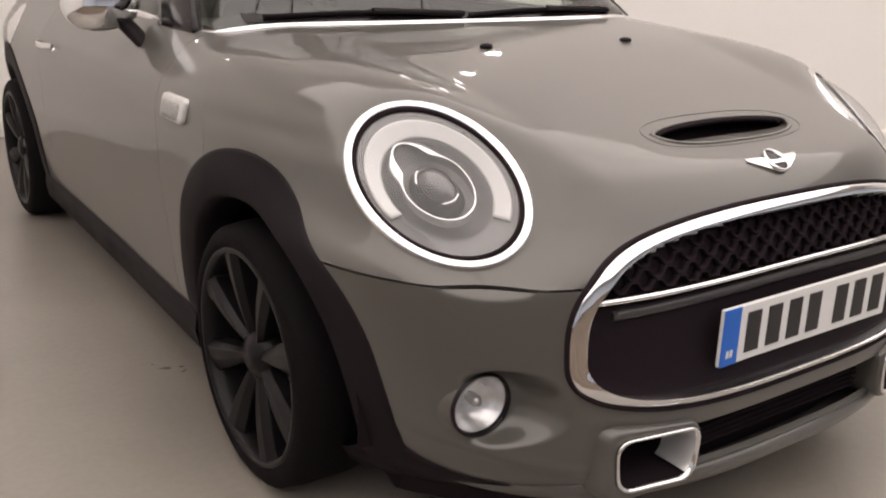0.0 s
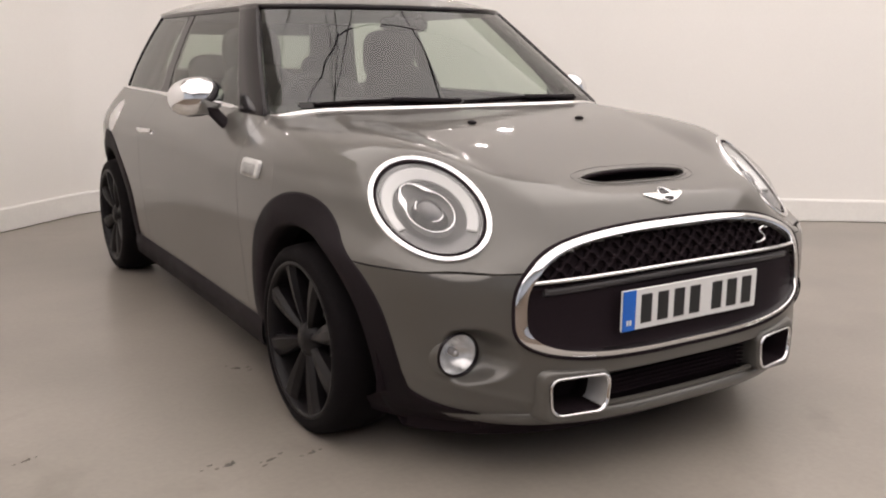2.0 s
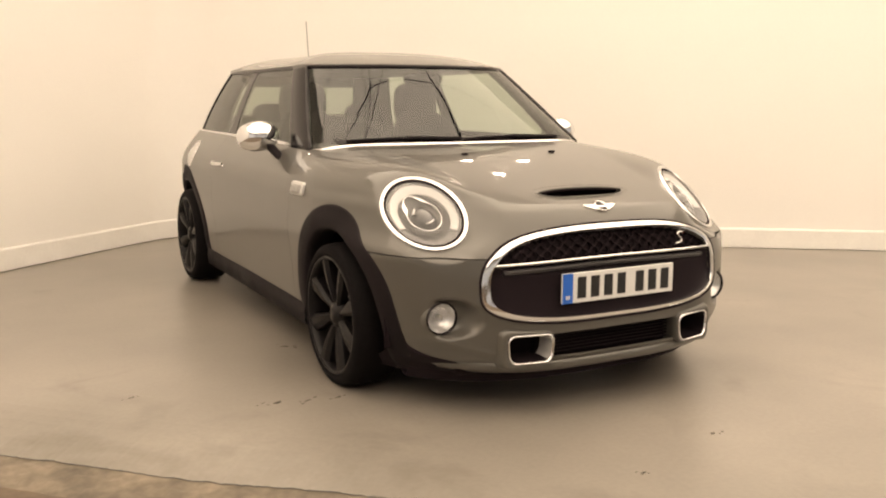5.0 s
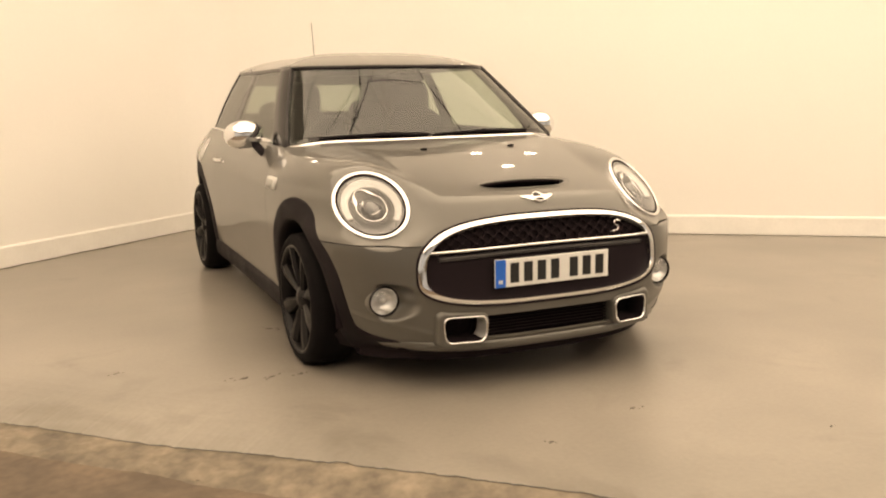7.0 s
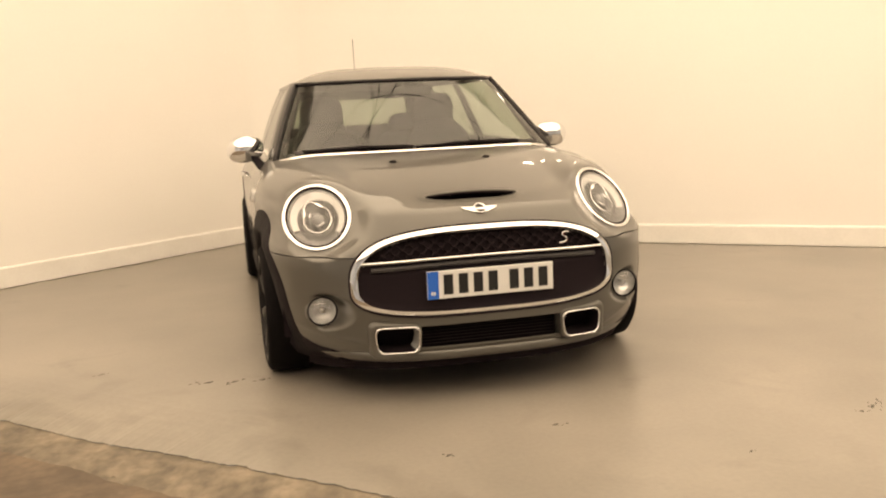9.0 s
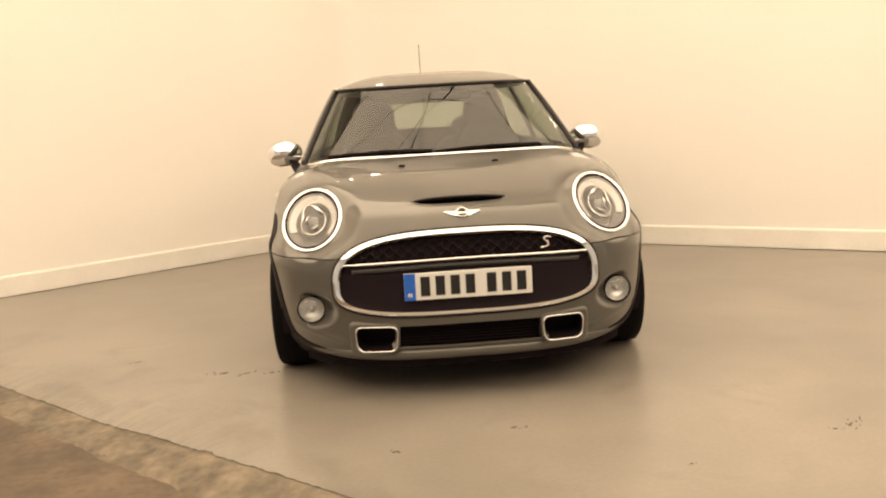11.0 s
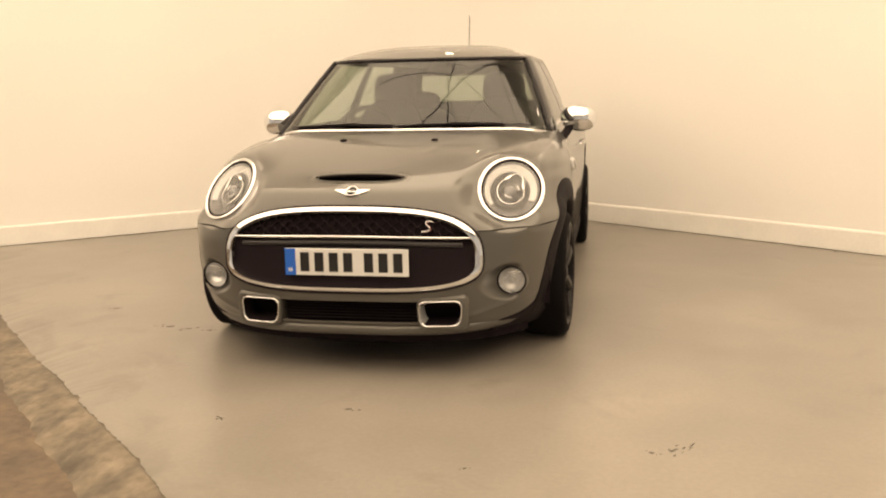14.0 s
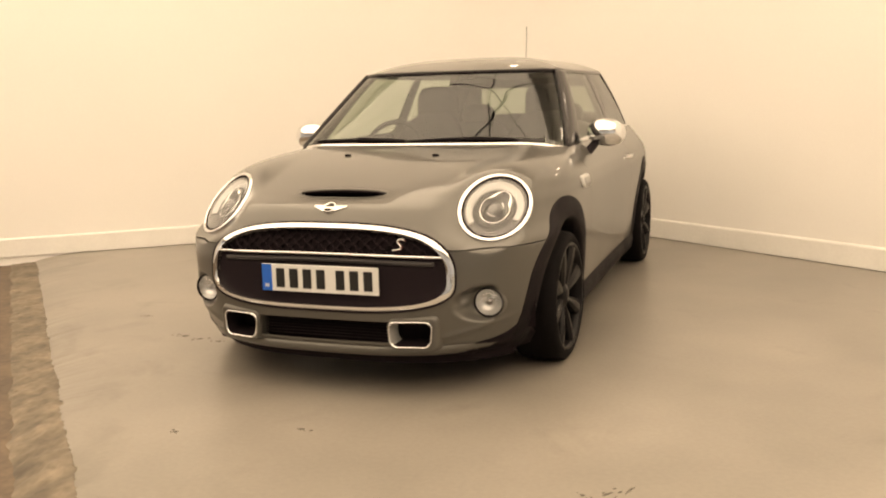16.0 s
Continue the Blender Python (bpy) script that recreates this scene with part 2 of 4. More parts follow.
# the slab: flat, then dipping over its last half metre to the worn edge
FALL = (1.0, 0.9, 0.75, 0.6, 0.45, 0.3, 0.15, 0.0)
verts = []
for q in SLAB_Q:
    rim = EDGE + ragged(q)
    for f in FALL:
        verts.append(along(rim + (EDGE + 0.55 - rim) * (1 - f), q, sag(q) * f * f))
faces = grid_faces(1551, 8)
first = len(verts)
verts += [along(EDGE + 0.55, -15.5, 0), Vector((-8, 14, 0)), Vector((14, 8, 0)), along(EDGE + 0.55, 15.5, 0)]
faces.append((7, first + 1, first + 2, 1550 * 8 + 7))
tagged(mesh_object("floor", verts, faces, FLOOR, smooth=False, facing=Vector((0, 0, -9))), "smooth grey polished concrete studio floor with faint stains", "floor", kind="structure")
verts = []
for q in SLAB_Q:
    j = 0.030 * noise.noise(Vector((q * 2.2, 0, 0))) + 0.020 * noise.noise(Vector((q * 9, 3, 0)))
    top, fall = EDGE + ragged(q), sag(q)
    for f in (-0.02, 0.0, 0.04, 0.10, 0.2, 0.32, 0.45, 0.6, 0.75, 0.88, 1.0, 1.1):
        r = top + (FOOT + j - top) * f if f > 0 else top - f * 0.4
        z = fall - 0.004
        if f > 0:
            z = fall - 0.006 + (DROP + 0.004 - fall + 0.006) * min(1, f) ** 1.4
            if f < 1:
                z += min(1, f * 4) * (0.010 * noise.noise(Vector((q * 9, f * 6, 7))) + 0.007 * noise.noise(Vector((q * 27, f * 14, 3))))
                r += 0.012 * noise.noise(Vector((q * 16, f * 9, 1)))
            z = min(z, fall - 0.004) if f < 1.05 else DROP - 0.006
        verts.append(along(r, q, z))
tagged(mesh_object("floor_edge", verts, grid_faces(1551, 12), KERB), "rough broken sloping concrete edge of the floor slab", "floor edge", kind="structure")
bm = bmesh.new()
bm.faces.new([bm.verts.new(p) for p in (along(FOOT + 0.06, -16, DROP), along(FOOT + 0.06, 16, DROP), Vector((6, -24, DROP)), Vector((-22, 2, DROP)))])
tagged(part("floor_lower", bm, LOWER), "worn brown concrete floor below the slab", "floor", kind="structure")
tagged(part("ceiling", box_bm((-10, -11, 4.1), (11, 7, 4.25)), CEIL), "plain white ceiling of the studio", "ceiling", kind="structure")


# the ceiling is hung with wide luminous sheets
SHEET = glow("luminous_sheet", (1.0, 0.965, 0.92), 1.56)


def ceiling_sheet(x, y, w=1.648, d=1.498):
    sheet = tagged(new("ceiling_sheet"), "wide glowing white ceiling sheet in a thin frame", "ceiling light", "ceiling sheets")
    sheet.location = (x, y, 4.1)
    part("frame", box_bm((-w, -d, -0.05), (w, d, -0.003)), SKIRT, sheet, bevel=0.006)
    part("diffuser", box_bm((0.008 - w, 0.008 - d, -0.056), (w - 0.008, d - 0.008, -0.0505)), SHEET, sheet, "glowing white sheet")


for x in (-5.0, -1.7, 1.6, 4.9):
    for y in (-4.6, -1.6, 1.4):
        ceiling_sheet(x, y)
ceiling_sheet(-0.55, 3.55, 0.95, 0.62)


def wall_light(x, y, z, turn, reach=0.05, w=0.10, h=0.045):
    """A slim lamp high on the wall, its face reach metres off the plaster and turned by so many degrees."""
    base = tagged(new("wall_light"), "slim bright lamp high on the white wall", "wall light", "wall lights")
    base.location, base.rotation_euler = (x, y, z), (0, 0, radians(turn))
    part("housing", box_bm((-w / 2 - 0.02, -0.05, -h / 2 - 0.02), (w / 2 + 0.02, reach - 0.05, h / 2 + 0.02)), SKIRT, base, bevel=0.005)
    part("diffuser", box_bm((-w / 2, -0.056, -h / 2), (w / 2, -0.0505, h / 2)), LAMP, base, "glowing white diffuser")


# three on the east wall, one in the rounded corner
slope = (RIGHT_END[1] - CORNER[1]) / (RIGHT_END[0] - CORNER[0])
for x, z in ((1.63, 2.37), (2.02, 2.30), (1.95, 2.82)):
    wall_light(x, CORNER[1] + slope * (x - CORNER[0]), z, math.degrees(math.atan(slope)))
wall_light(-0.46, 5.02, 2.98, 0.0, reach=0.16)


# thin dark service pipes below the ceiling
def ceiling_pipe(a, b, r=0.022):
    a, b = Vector(a), Vector(b)
    d = (b - a).normalized()
    o = Vector((-d.y, d.x, 0))
    v, f = tube([(a, o, Vector((0, 0, 1))), (b, o, Vector((0, 0, 1)))], rounded(r, r, 10), closed=False)
    ob = mesh_object("ceiling_pipe", v, f, PLASTIC)
    return tagged(ob, "thin dark service pipe under the white ceiling", "pipe", "ceiling pipes")


ceiling_pipe((-3.2, 2.1, 3.97), (3.2, 2.0, 3.97), 0.009)
ceiling_pipe((-3.4, -1.65, 3.94), (1.65, 3.45, 3.94), 0.010)
ceiling_pipe((-1.30, -2.5, 3.90), (0.25, 2.75, 3.90), 0.011)
ceiling_pipe((0.95, 3.35, 3.95), (2.1, -0.3, 3.95), 0.012)

# ---- the car: body surface ----
# plan contours stacked over the height z: front y at the centre line, half width, where the corner ends, roundness
FRONT_Y = pchip([(0.14, 0.12), (0.17, 0.062), (0.195, 0.022), (0.225, -0.001), (0.34, -0.004), (0.45, 0.012), (0.595, 0.032), (0.66, 0.056), (0.70, 0.078),
                 (0.746, 0.120), (0.785, 0.220), (0.83, 0.380), (0.87, 0.540), (0.905, 0.710), (0.93, 0.870), (0.95, 1.070)])
HALF_W = pchip([(0.14, 0.795), (0.2, 0.818), (0.3, 0.841), (0.45, 0.856), (0.6, 0.868), (0.74, 0.868), (0.80, 0.856), (0.85, 0.828), (0.90, 0.790), (0.95, 0.748)])
CORNER_Y = pchip([(0.14, 0.90), (0.60, 0.91), (0.67, 1.16), (0.72, 1.28), (0.80, 1.31), (0.90, 1.36), (0.95, 1.50)])
ROUND = pchip([(0.14, 2.7), (0.3, 3.1), (0.45, 3.35), (0.60, 3.35), (0.64, 3.15), (0.67, 3.0), (0.78, 3.05), (0.84, 3.6), (0.87, 3.7), (0.91, 3.3), (0.95, 2.5)])
REAR_Y = pchip([(0.14, 3.74), (0.3, 3.82), (0.5, 3.85), (0.7, 3.82), (0.95, 3.72)])
TAPER = pchip([(0.9, 1.0), (1.4, 0.992), (2.1, 0.986), (2.7, 0.988), (3.2, 0.982), (3.5, 0.965), (3.9, 0.94)])
SHUT_Y = pchip([(0.14, 0.92), (0.73, 0.925), (0.85, 0.985), (0.92, 1.15), (0.95, 1.26)])
REAR_C = 3.15
Z_LOW, Z_BELT, Z_SHUT = 0.165, 0.945, 0.594


def bell(v):
    return math.exp(-v * v)


def ease(t):
    t = min(1.0, max(0.0, t))
    return t * t * (3 - 2 * t)


def pocket(x, z):
    """1 on the fog lamp's seat, falling to 0 at the rim of its scooped pocket, which reaches towards the middle of the car."""
    dx, dz = x - FOG[0], z - FOG[1]
    d = math.hypot(dx, dz)
    if d < 0.063:
        return 1.0
    a, b = (0.120 if dx < 0 else 0.080), (0.082 if dz > 0 else 0.071)
    far = 1 / math.hypot(dx / d / a, dz / d / b)
    t = min(1.0, max(0.0, (d - 0.063) / max(0.006, far - 0.063)))
    return 1 - 0.3 * t ** 1.5 - 0.7 * ease(t)


def shape(x, z, y):
    """Bends the nose's depth y at x, z: on to the lamp's rim, the fog lamp's seat, and the fold below it."""
    x = abs(x)
    c, s = lamp_cs(x, z)
    r = math.hypot(c, s)
    if r < 1.7 and y < 0.9:
        k = (1 - ease((r - 1.02) / (0.26 + 0.40 * ease((z - 0.60) / 0.09)))) * ease((0.800 - x) / 0.06)
        y += k * (LAMP_C.y + LAMP_P.y * c + LAMP_Q.y * s - y)
    y = max(y, y + pocket(x, z) * (0.180 + 0.08 * max(x - FOG[0], -0.062) - y))
    line = 0.246 + 0.27 * max(0, x - 0.5)
    fold = 0.008 * bell((z - line) / 0.013) * min(1, max(0, (x - 0.47) / 0.05)) * min(1, max(0, (0.80 - x) / 0.08))
    return y - fold


FOG = (0.655, 0.374)
LAMP_C, LAMP_P, LAMP_Q = Vector((0.637, 0.358, 0.733)), Vector((0.051, 0.1657, 0.104)), Vector((-0.1259, -0.002, 0.0649))
LAMP_N = (LAMP_P.cross(LAMP_Q)).normalized()
if LAMP_N.y > 0:
    LAMP_N = -LAMP_N
LAMP_DET = LAMP_P.x * LAMP_Q.z - LAMP_Q.x * LAMP_P.z


def lamp_cs(x, z):
    """The place in the headlight's own measure: 1 is its outer rim."""
    dx, dz = x - LAMP_C.x, z - LAMP_C.z
    return (dx * LAMP_Q.z - LAMP_Q.x * dz) / LAMP_DET, (LAMP_P.x * dz - dx * LAMP_P.z) / LAMP_DET


def front_y(x, z):
    """The y of the nose and bonnet over the point x, z."""
    n, c, f = ROUND(z), CORNER_Y(z), FRONT_Y(z)
    y = c - (c - f) * max(0.0, 1 - (min(abs(x) / HALF_W(z), 1)) ** n) ** (1 / n)
    return shape(x, z, y)


def bonnet_z(x, y):
    """The height of the bonnet over the point x, y."""
    lo, hi = 0.70, 0.949
    for _ in range(24):
        mid = (lo + hi) / 2
        if front_y(x, mid) < y:
            lo = mid
        else:
            hi = mid
    return (lo + hi) / 2


def half_width(y, z):
    """The half width of the body at y, z."""
    w, c = HALF_W(z) * TAPER(y), CORNER_Y(z)
    if y < c:
        n, f = ROUND(z), FRONT_Y(z)
        return w * max(0.0, 1 - min(1, (c - y) / (c - f)) ** n) ** (1 / n)
    if y > REAR_C:
        r = REAR_Y(z)
        return w * max(0.0, 1 - min(1, (y - REAR_C) / (r - REAR_C)) ** 3.2) ** (1 / 3.2)
    return w


def nose_point(u, z):
    """u runs 0 to 1 from the centre line to the joint with the wing."""
    n, c, f, w = ROUND(z), CORNER_Y(z), FRONT_Y(z), HALF_W(z)
    end = math.acos(min(1, max(0, (c - min(SHUT_Y(z), c - 0.001)) / (c - f))) ** (n / 2)) if SHUT_Y(z) > f + 0.002 else 1.2
    t = max(u, 0.0008) * end
    x = w * math.sin(t) ** (2 / n)
    return Vector((x, shape(x, z, c - (c - f) * max(0, math.cos(t)) ** (2 / n)), z))


ARCHES = ((0.735, 0.302), (3.232, 0.302))


def lamp_at(r, a, lift=0.0):
    """A point of the headlight at radius r and angle a, lifted out of its plane."""
    return LAMP_C + LAMP_P * (r * math.cos(a)) + LAMP_Q * (r * math.sin(a)) + LAMP_N * lift


def in_lamp(p, r=0.93):
    return p.y < 0.75 and math.hypot(*lamp_cs(abs(p.x), p.z)) < r


GR_W, GR_Z = 0.552, 0.478
GR_TOP, GR_LOW = (0.217, 2.85), (0.128, 3.2)


def in_grille(x, z, k=0.95):
    h, n = GR_TOP if z > GR_Z else GR_LOW
    return (abs(x) / (GR_W * k)) ** n + (abs(z - GR_Z) / (h * (1 - (1 - k) * 2))) ** n < 1


def grille_width(z, k=1.0):
    """The half width of the grille opening at height z, shrunk by the factor k."""
    h, n = GR_TOP if z > GR_Z else GR_LOW
    return GR_W * k * max(0.0001, 1 - min(1, abs(z - GR_Z) / (h - GR_W * (1 - k))) ** n) ** (1 / n)


SLOT_Y, SLOT_W = 0.258, 0.205


def slot_edge(x, t):
    """The y of the bonnet slot's rear (t 0) to front (t 1) edge at x."""
    k = max(0.0, 1 - (x / SLOT_W) ** 4) ** 0.55
    bow = 0.020 * (1 - (x / SLOT_W) ** 2)
    return SLOT_Y + bow + 0.016 * k - 0.062 * k * t - bow * 1.4 * t


def cut(p, arch=0.40):
    """Where the body has an opening."""
    for y, z in ARCHES:
        if (p.y - y) ** 2 + (p.z - z) ** 2 < arch ** 2 and abs(p.x) > 0.45:
            return True
    if p.y < 1.0:
        if in_lamp(p) or in_grille(p.x, p.z):
            return True
        if (abs(p.x) - FOG[0]) ** 2 + (p.z - FOG[1]) ** 2 < 0.0585 ** 2:
            return True
        if p.z > 0.76 and abs(p.x) < SLOT_W and slot_edge(p.x, 1) < p.y < slot_edge(p.x, 0):
            return True
        if p.z < 0.314 and p.z > 0.222 and abs(p.x) < 0.46:
            return True
        if 0.207 < p.z < 0.321 and 0.297 < abs(p.x) < 0.477:
            return True
    return False


def dip(p):
    """The body sinks a little at the foot of the windscreen pillar."""
    return Vector((p.x, p.y, p.z - 0.020 * bell((abs(p.x) - 0.72) / 0.09) * bell((p.y - 1.18) / 0.17) * ease((p.z - 0.82) / 0.08)))


def panel(name, at, us, zs, mat, parent, label="", both=True, thick=0.012, trim=True, soften=0):
    """A body panel over the grid us x zs of the surface at(u, z); both mirrors it to the other side as one mesh."""
    rows = []
    for z in zs:
        half = [dip(at(u, z)) for u in us]
        if both:
            rows.append([Vector((-p.x, p.y, p.z)) for p in reversed(half[1:])] + half)
        else:
            rows.append(half)
    cols = len(rows[0])
    if soften:
        grid = np.array([[tuple(p) for p in r] for r in rows])
        for _ in range(soften):
            grid[1:-1, 1:-1] = 0.5 * grid[1:-1, 1:-1] + 0.125 * (grid[2:, 1:-1] + grid[:-2, 1:-1] + grid[1:-1, 2:] + grid[1:-1, :-2])
        rows = [[Vector(p) for p in r] for r in grid]
    flat = [p for r in rows for p in r]

    def keep(i, j):
        mid = (rows[i][j] + rows[i][j + 1] + rows[i + 1][j] + rows[i + 1][j + 1]) / 4
        return not (trim and cut(mid))
    ob = mesh_object(name, flat, grid_faces(len(rows), cols, keep=keep), mat, parent, label, facing=Vector((0, 2.0, 0.3)))
    if thick:
        so = ob.modifiers.new("thickness", "SOLIDIFY")
        so.thickness, so.offset = thick, -1
        crisp = ob.modifiers.new("crisp", "EDGE_SPLIT")
        crisp.split_angle = radians(40)
    return ob


car = tagged(new("car"), "small grey three-door hatchback car with chrome trim and black wheels", "car")
GAP = 0.0009
steps = lambda a, b, n: [a + (b - a) * k / (n - 1) for k in range(n)]
theta = steps(0, 1, 190)
# closer rows where the bonnet is flat
zs_low = steps(Z_LOW, Z_SHUT - 0.0022, 130)
zs_high = steps(Z_SHUT + 0.0022, 0.74, 24) + steps(0.742, 0.949, 80)
panel("front_bumper", nose_point, theta, zs_low, PAINT, car, "grey painted front bumper", soften=4)
panel("bonnet", nose_point, theta, zs_high, PAINT, car, "grey painted clamshell bonnet", soften=14)


def flank(y0, y1, n, sign):
    def at(k, z):
        a = SHUT_Y(z) + 2 * GAP if y0 is None else y0 + GAP
        y = a + (y1 - GAP - a) * k
        return Vector((sign * half_width(y, z), y, z))
    return at


DOOR0, DOOR1 = 1.245, 2.60
for sign, side in ((-1, "driver"), (1, "passenger")):
    panel("front_wing", flank(None, DOOR0, 20, sign), steps(0, 1, 24), steps(Z_LOW, Z_BELT, 70), PAINT, car, both=False)
    panel("door", flank(DOOR0, DOOR1, 40, sign), steps(0, 1, 40), steps(0.245, Z_BELT, 60), PAINT, car, both=False)
    panel("rear_wing", flank(DOOR1, REAR_C, 40, sign), steps(0, 1, 40), steps(Z_LOW, Z_BELT, 70), PAINT, car, both=False)


def tail_point(t, z):
    r, w = REAR_Y(z), HALF_W(z) * TAPER(3.2)
    return Vector((w * math.sin(t) ** (2 / 3.2), REAR_C + (r - REAR_C) * max(0, math.cos(t)) ** (2 / 3.2), z))


panel("rear_bumper", tail_point, steps(0.0005, math.pi / 2, 50), steps(Z_LOW, 0.55, 40), PAINT, car)
panel("tailgate", tail_point, steps(0.0005, math.pi / 2, 50), steps(0.554, Z_BELT, 40), PAINT, car)

# ---- greenhouse ----
G_FRONT = pchip([(0.93, 1.080), (1.05, 1.212), (1.2, 1.385), (1.335, 1.555)])
G_W = pchip([(0.93, 0.742), (1.05, 0.695), (1.2, 0.628), (1.335, 0.558)])
G_REAR = pchip([(0.93, 3.70), (1.05, 3.65), (1.2, 3.55), (1.335, 3.44)])
G_N = pchip([(0.93, 3.2), (1.0, 2.8), (1.1, 2.4), (1.2, 2.2), (1.335, 2.15)])
G_DEPTH, GR_DEPTH = 0.36, 0.42


def cabin_point(u, z):
    """The window band: u 0..1 windscreen to pillar, 1..2 along the side, 2..3 round to the tail; right-hand half plane x > 0."""
    p = cabin_plan(u, z)
    k = max(0.0, (p.y - 1.9) / 1.6)
    return Vector((p.x * (1 - 0.055 * k * k), p.y, z))


def cabin_plan(u, z):
    f, w, r = G_FRONT(z), G_W(z), G_REAR(z)
    if u <= 1:
        t = max(u, 0.0004) * math.pi / 2
        n = G_N(z)
        return Vector((w * math.sin(t) ** (2 / n), f + G_DEPTH * (1 - max(0, math.cos(t)) ** (2 / n)), z))
    a, b = f + G_DEPTH, r - GR_DEPTH
    if u <= 2:
        return Vector((w, a + (b - a) * (u - 1), z))
    t = max(0, (3 - u)) * math.pi / 2
    return Vector((w * math.sin(max(t, 0.0004)) ** (2 / 3), b + GR_DEPTH * max(0, math.cos(t)) ** (2 / 3), z))


def cabin_part(name, u0, u1, n, z0, z1, mat, sign=0, label="", lift=0.0, thick=0.005):
    """sign 0: symmetric about the middle (u0 is 0 or u1 is 3); lift moves it out of the surface."""
    mid = Vector((0, 2.5, 1.1))
    rows = []
    for z in steps(z0, z1, 18):
        half = []
        for u in steps(u0, u1, n):
            p = cabin_point(u, z)
            if lift:
                q = cabin_point(min(3, u + 0.01), z) - cabin_point(max(0, u - 0.01), z)
                o = Vector((q.y, -q.x, 0)).normalized()
                p = p + o * lift
            half.append(p)
        if sign == 0:
            m = [Vector((-p.x, p.y, p.z)) for p in half]
            rows.append(list(reversed(m))[:-1] + half if u0 == 0 else half + list(reversed(m))[1:])
        else:
            rows.append([Vector((sign * p.x, p.y, p.z)) for p in half])
    flat = [p for r in rows for p in r]
    ob = mesh_object(name, flat, grid_faces(len(rows), len(rows[0])), mat, car, label, facing=Vector((0, 2.4, 0.9)))
    if thick:
        so = ob.modifiers.new("thickness", "SOLIDIFY")
        so.thickness, so.offset = thick, 0
    return ob


ZB, ZT = 0.912, 1.312
U_SCREEN, U_A, U_B0, U_B1 = 0.85, 1.03, 1.58, 1.66
w = cabin_part("windscreen", 0, U_SCREEN, 40, ZB, ZT, SCREEN, 0, "clear windscreen glass", thick=0)
w.visible_shadow = False
for s in (-1, 1):
    cabin_part("windscreen_pillar", U_SCREEN - 0.02, U_A, 16, ZB, ZT, GLOSS, s, "gloss black pillar", 0.004, 0.03)
    g = cabin_part("door_window", U_A, U_B0, 24, ZB, ZT, SIDEGLASS, s, thick=0)
    g.visible_shadow = False
    cabin_part("centre_pillar", U_B0, U_B1, 8, ZB, ZT, GLOSS, s, "", -0.006, 0.012)
    g = cabin_part("quarter_window", U_B1, 2.15, 24, ZB, ZT, SIDEGLASS, s, thick=0)
    g.visible_shadow = False
    cabin_part("rear_pillar", 2.15, 2.62, 16, ZB, ZT, GLOSS, s, "", 0, 0.02)
cabin_part("tailgate_frame", 2.62, 3, 24, ZB, 1.035, PAINT, 0, "grey upper edge of the tailgate", thick=0.02)
cabin_part("tailgate_head", 2.62, 3, 24, 1.235, ZT, PAINT, 0, "grey head of the tailgate", thick=0.02)
g = cabin_part("rear_window", 2.62, 3, 24, 1.035, 1.235, REARGLASS, 0, thick=0)
g.visible_shadow = False

# roof: shells that shrink towards the middle over the window band, drawn out into a lip over the tailgate
def roof_point(u, r):
    p = cabin_point(u, 1.318)
    back = ease((p.y - 2.75) / 0.7)
    rim = Vector((p.x * (1 - 0.02 * back), p.y + 0.085 * back, 0))
    c = Vector((0, 2.56, 0))
    q = c + (rim - c) * (r * 1.02)
    return Vector((q.x, q.y, 1.308 + 0.006 * max(0, (2.56 - p.y) / 1.0) + 0.020 * back * r * r + 0.096 * (1 - r ** 3.4)))


us = steps(0, 3, 160)
rows = []
for k in range(26):
    row = [roof_point(u, 1 - k / 25) for u in us]
    rows.append([Vector((-p.x, p.y, p.z)) for p in reversed(row[1:])] + row)
roof = mesh_object("roof", [p for r in rows for p in r], grid_faces(len(rows), len(rows[0])), PAINT, car, "grey painted roof", facing=Vector((0, 2.4, 0.5)))
so = roof.modifiers.new("thickness", "SOLIDIFY")
so.thickness, so.offset = 0.018, -1

# chrome strip round the foot of the windows
path = []
for u in steps(0, 2.1, 120):
    p, q = cabin_point(u, 0.945), cabin_point(u + 0.01, 0.945)
    d = (q - p).normalized()
    p.z -= 0.026 * bell((u - 0.82) / 0.26)
    path.append((p, Vector((d.y, -d.x, 0)), Vector((0, 0, 1))))
mirror = [(Vector((-p.x, p.y, p.z)), Vector((-o.x, o.y, 0)), u) for p, o, u in reversed(path[1:])]
v, f = tube(mirror + path, rounded(0.016, 0.012, 8, 3), closed=False)
mesh_object("belt_strip", v, f, CHROME, car, "bright chrome strip under the windows")

# ---- headlights ----
DRL = material("white_light_guide", (0.62, 0.615, 0.61), 0.35, coat=0.6, grain=0.05, size=200)
TUB = material("pale_lamp_tub", (0.20, 0.196, 0.196), 0.35, 0.35)
BOWL = material("smoked_bowl", (0.135, 0.130, 0.130), 0.30, 0.4)
PROJ = material("projector_glass", (0.085, 0.083, 0.085), 0.06, 0.0, coat=1.0, gloss=0.8)


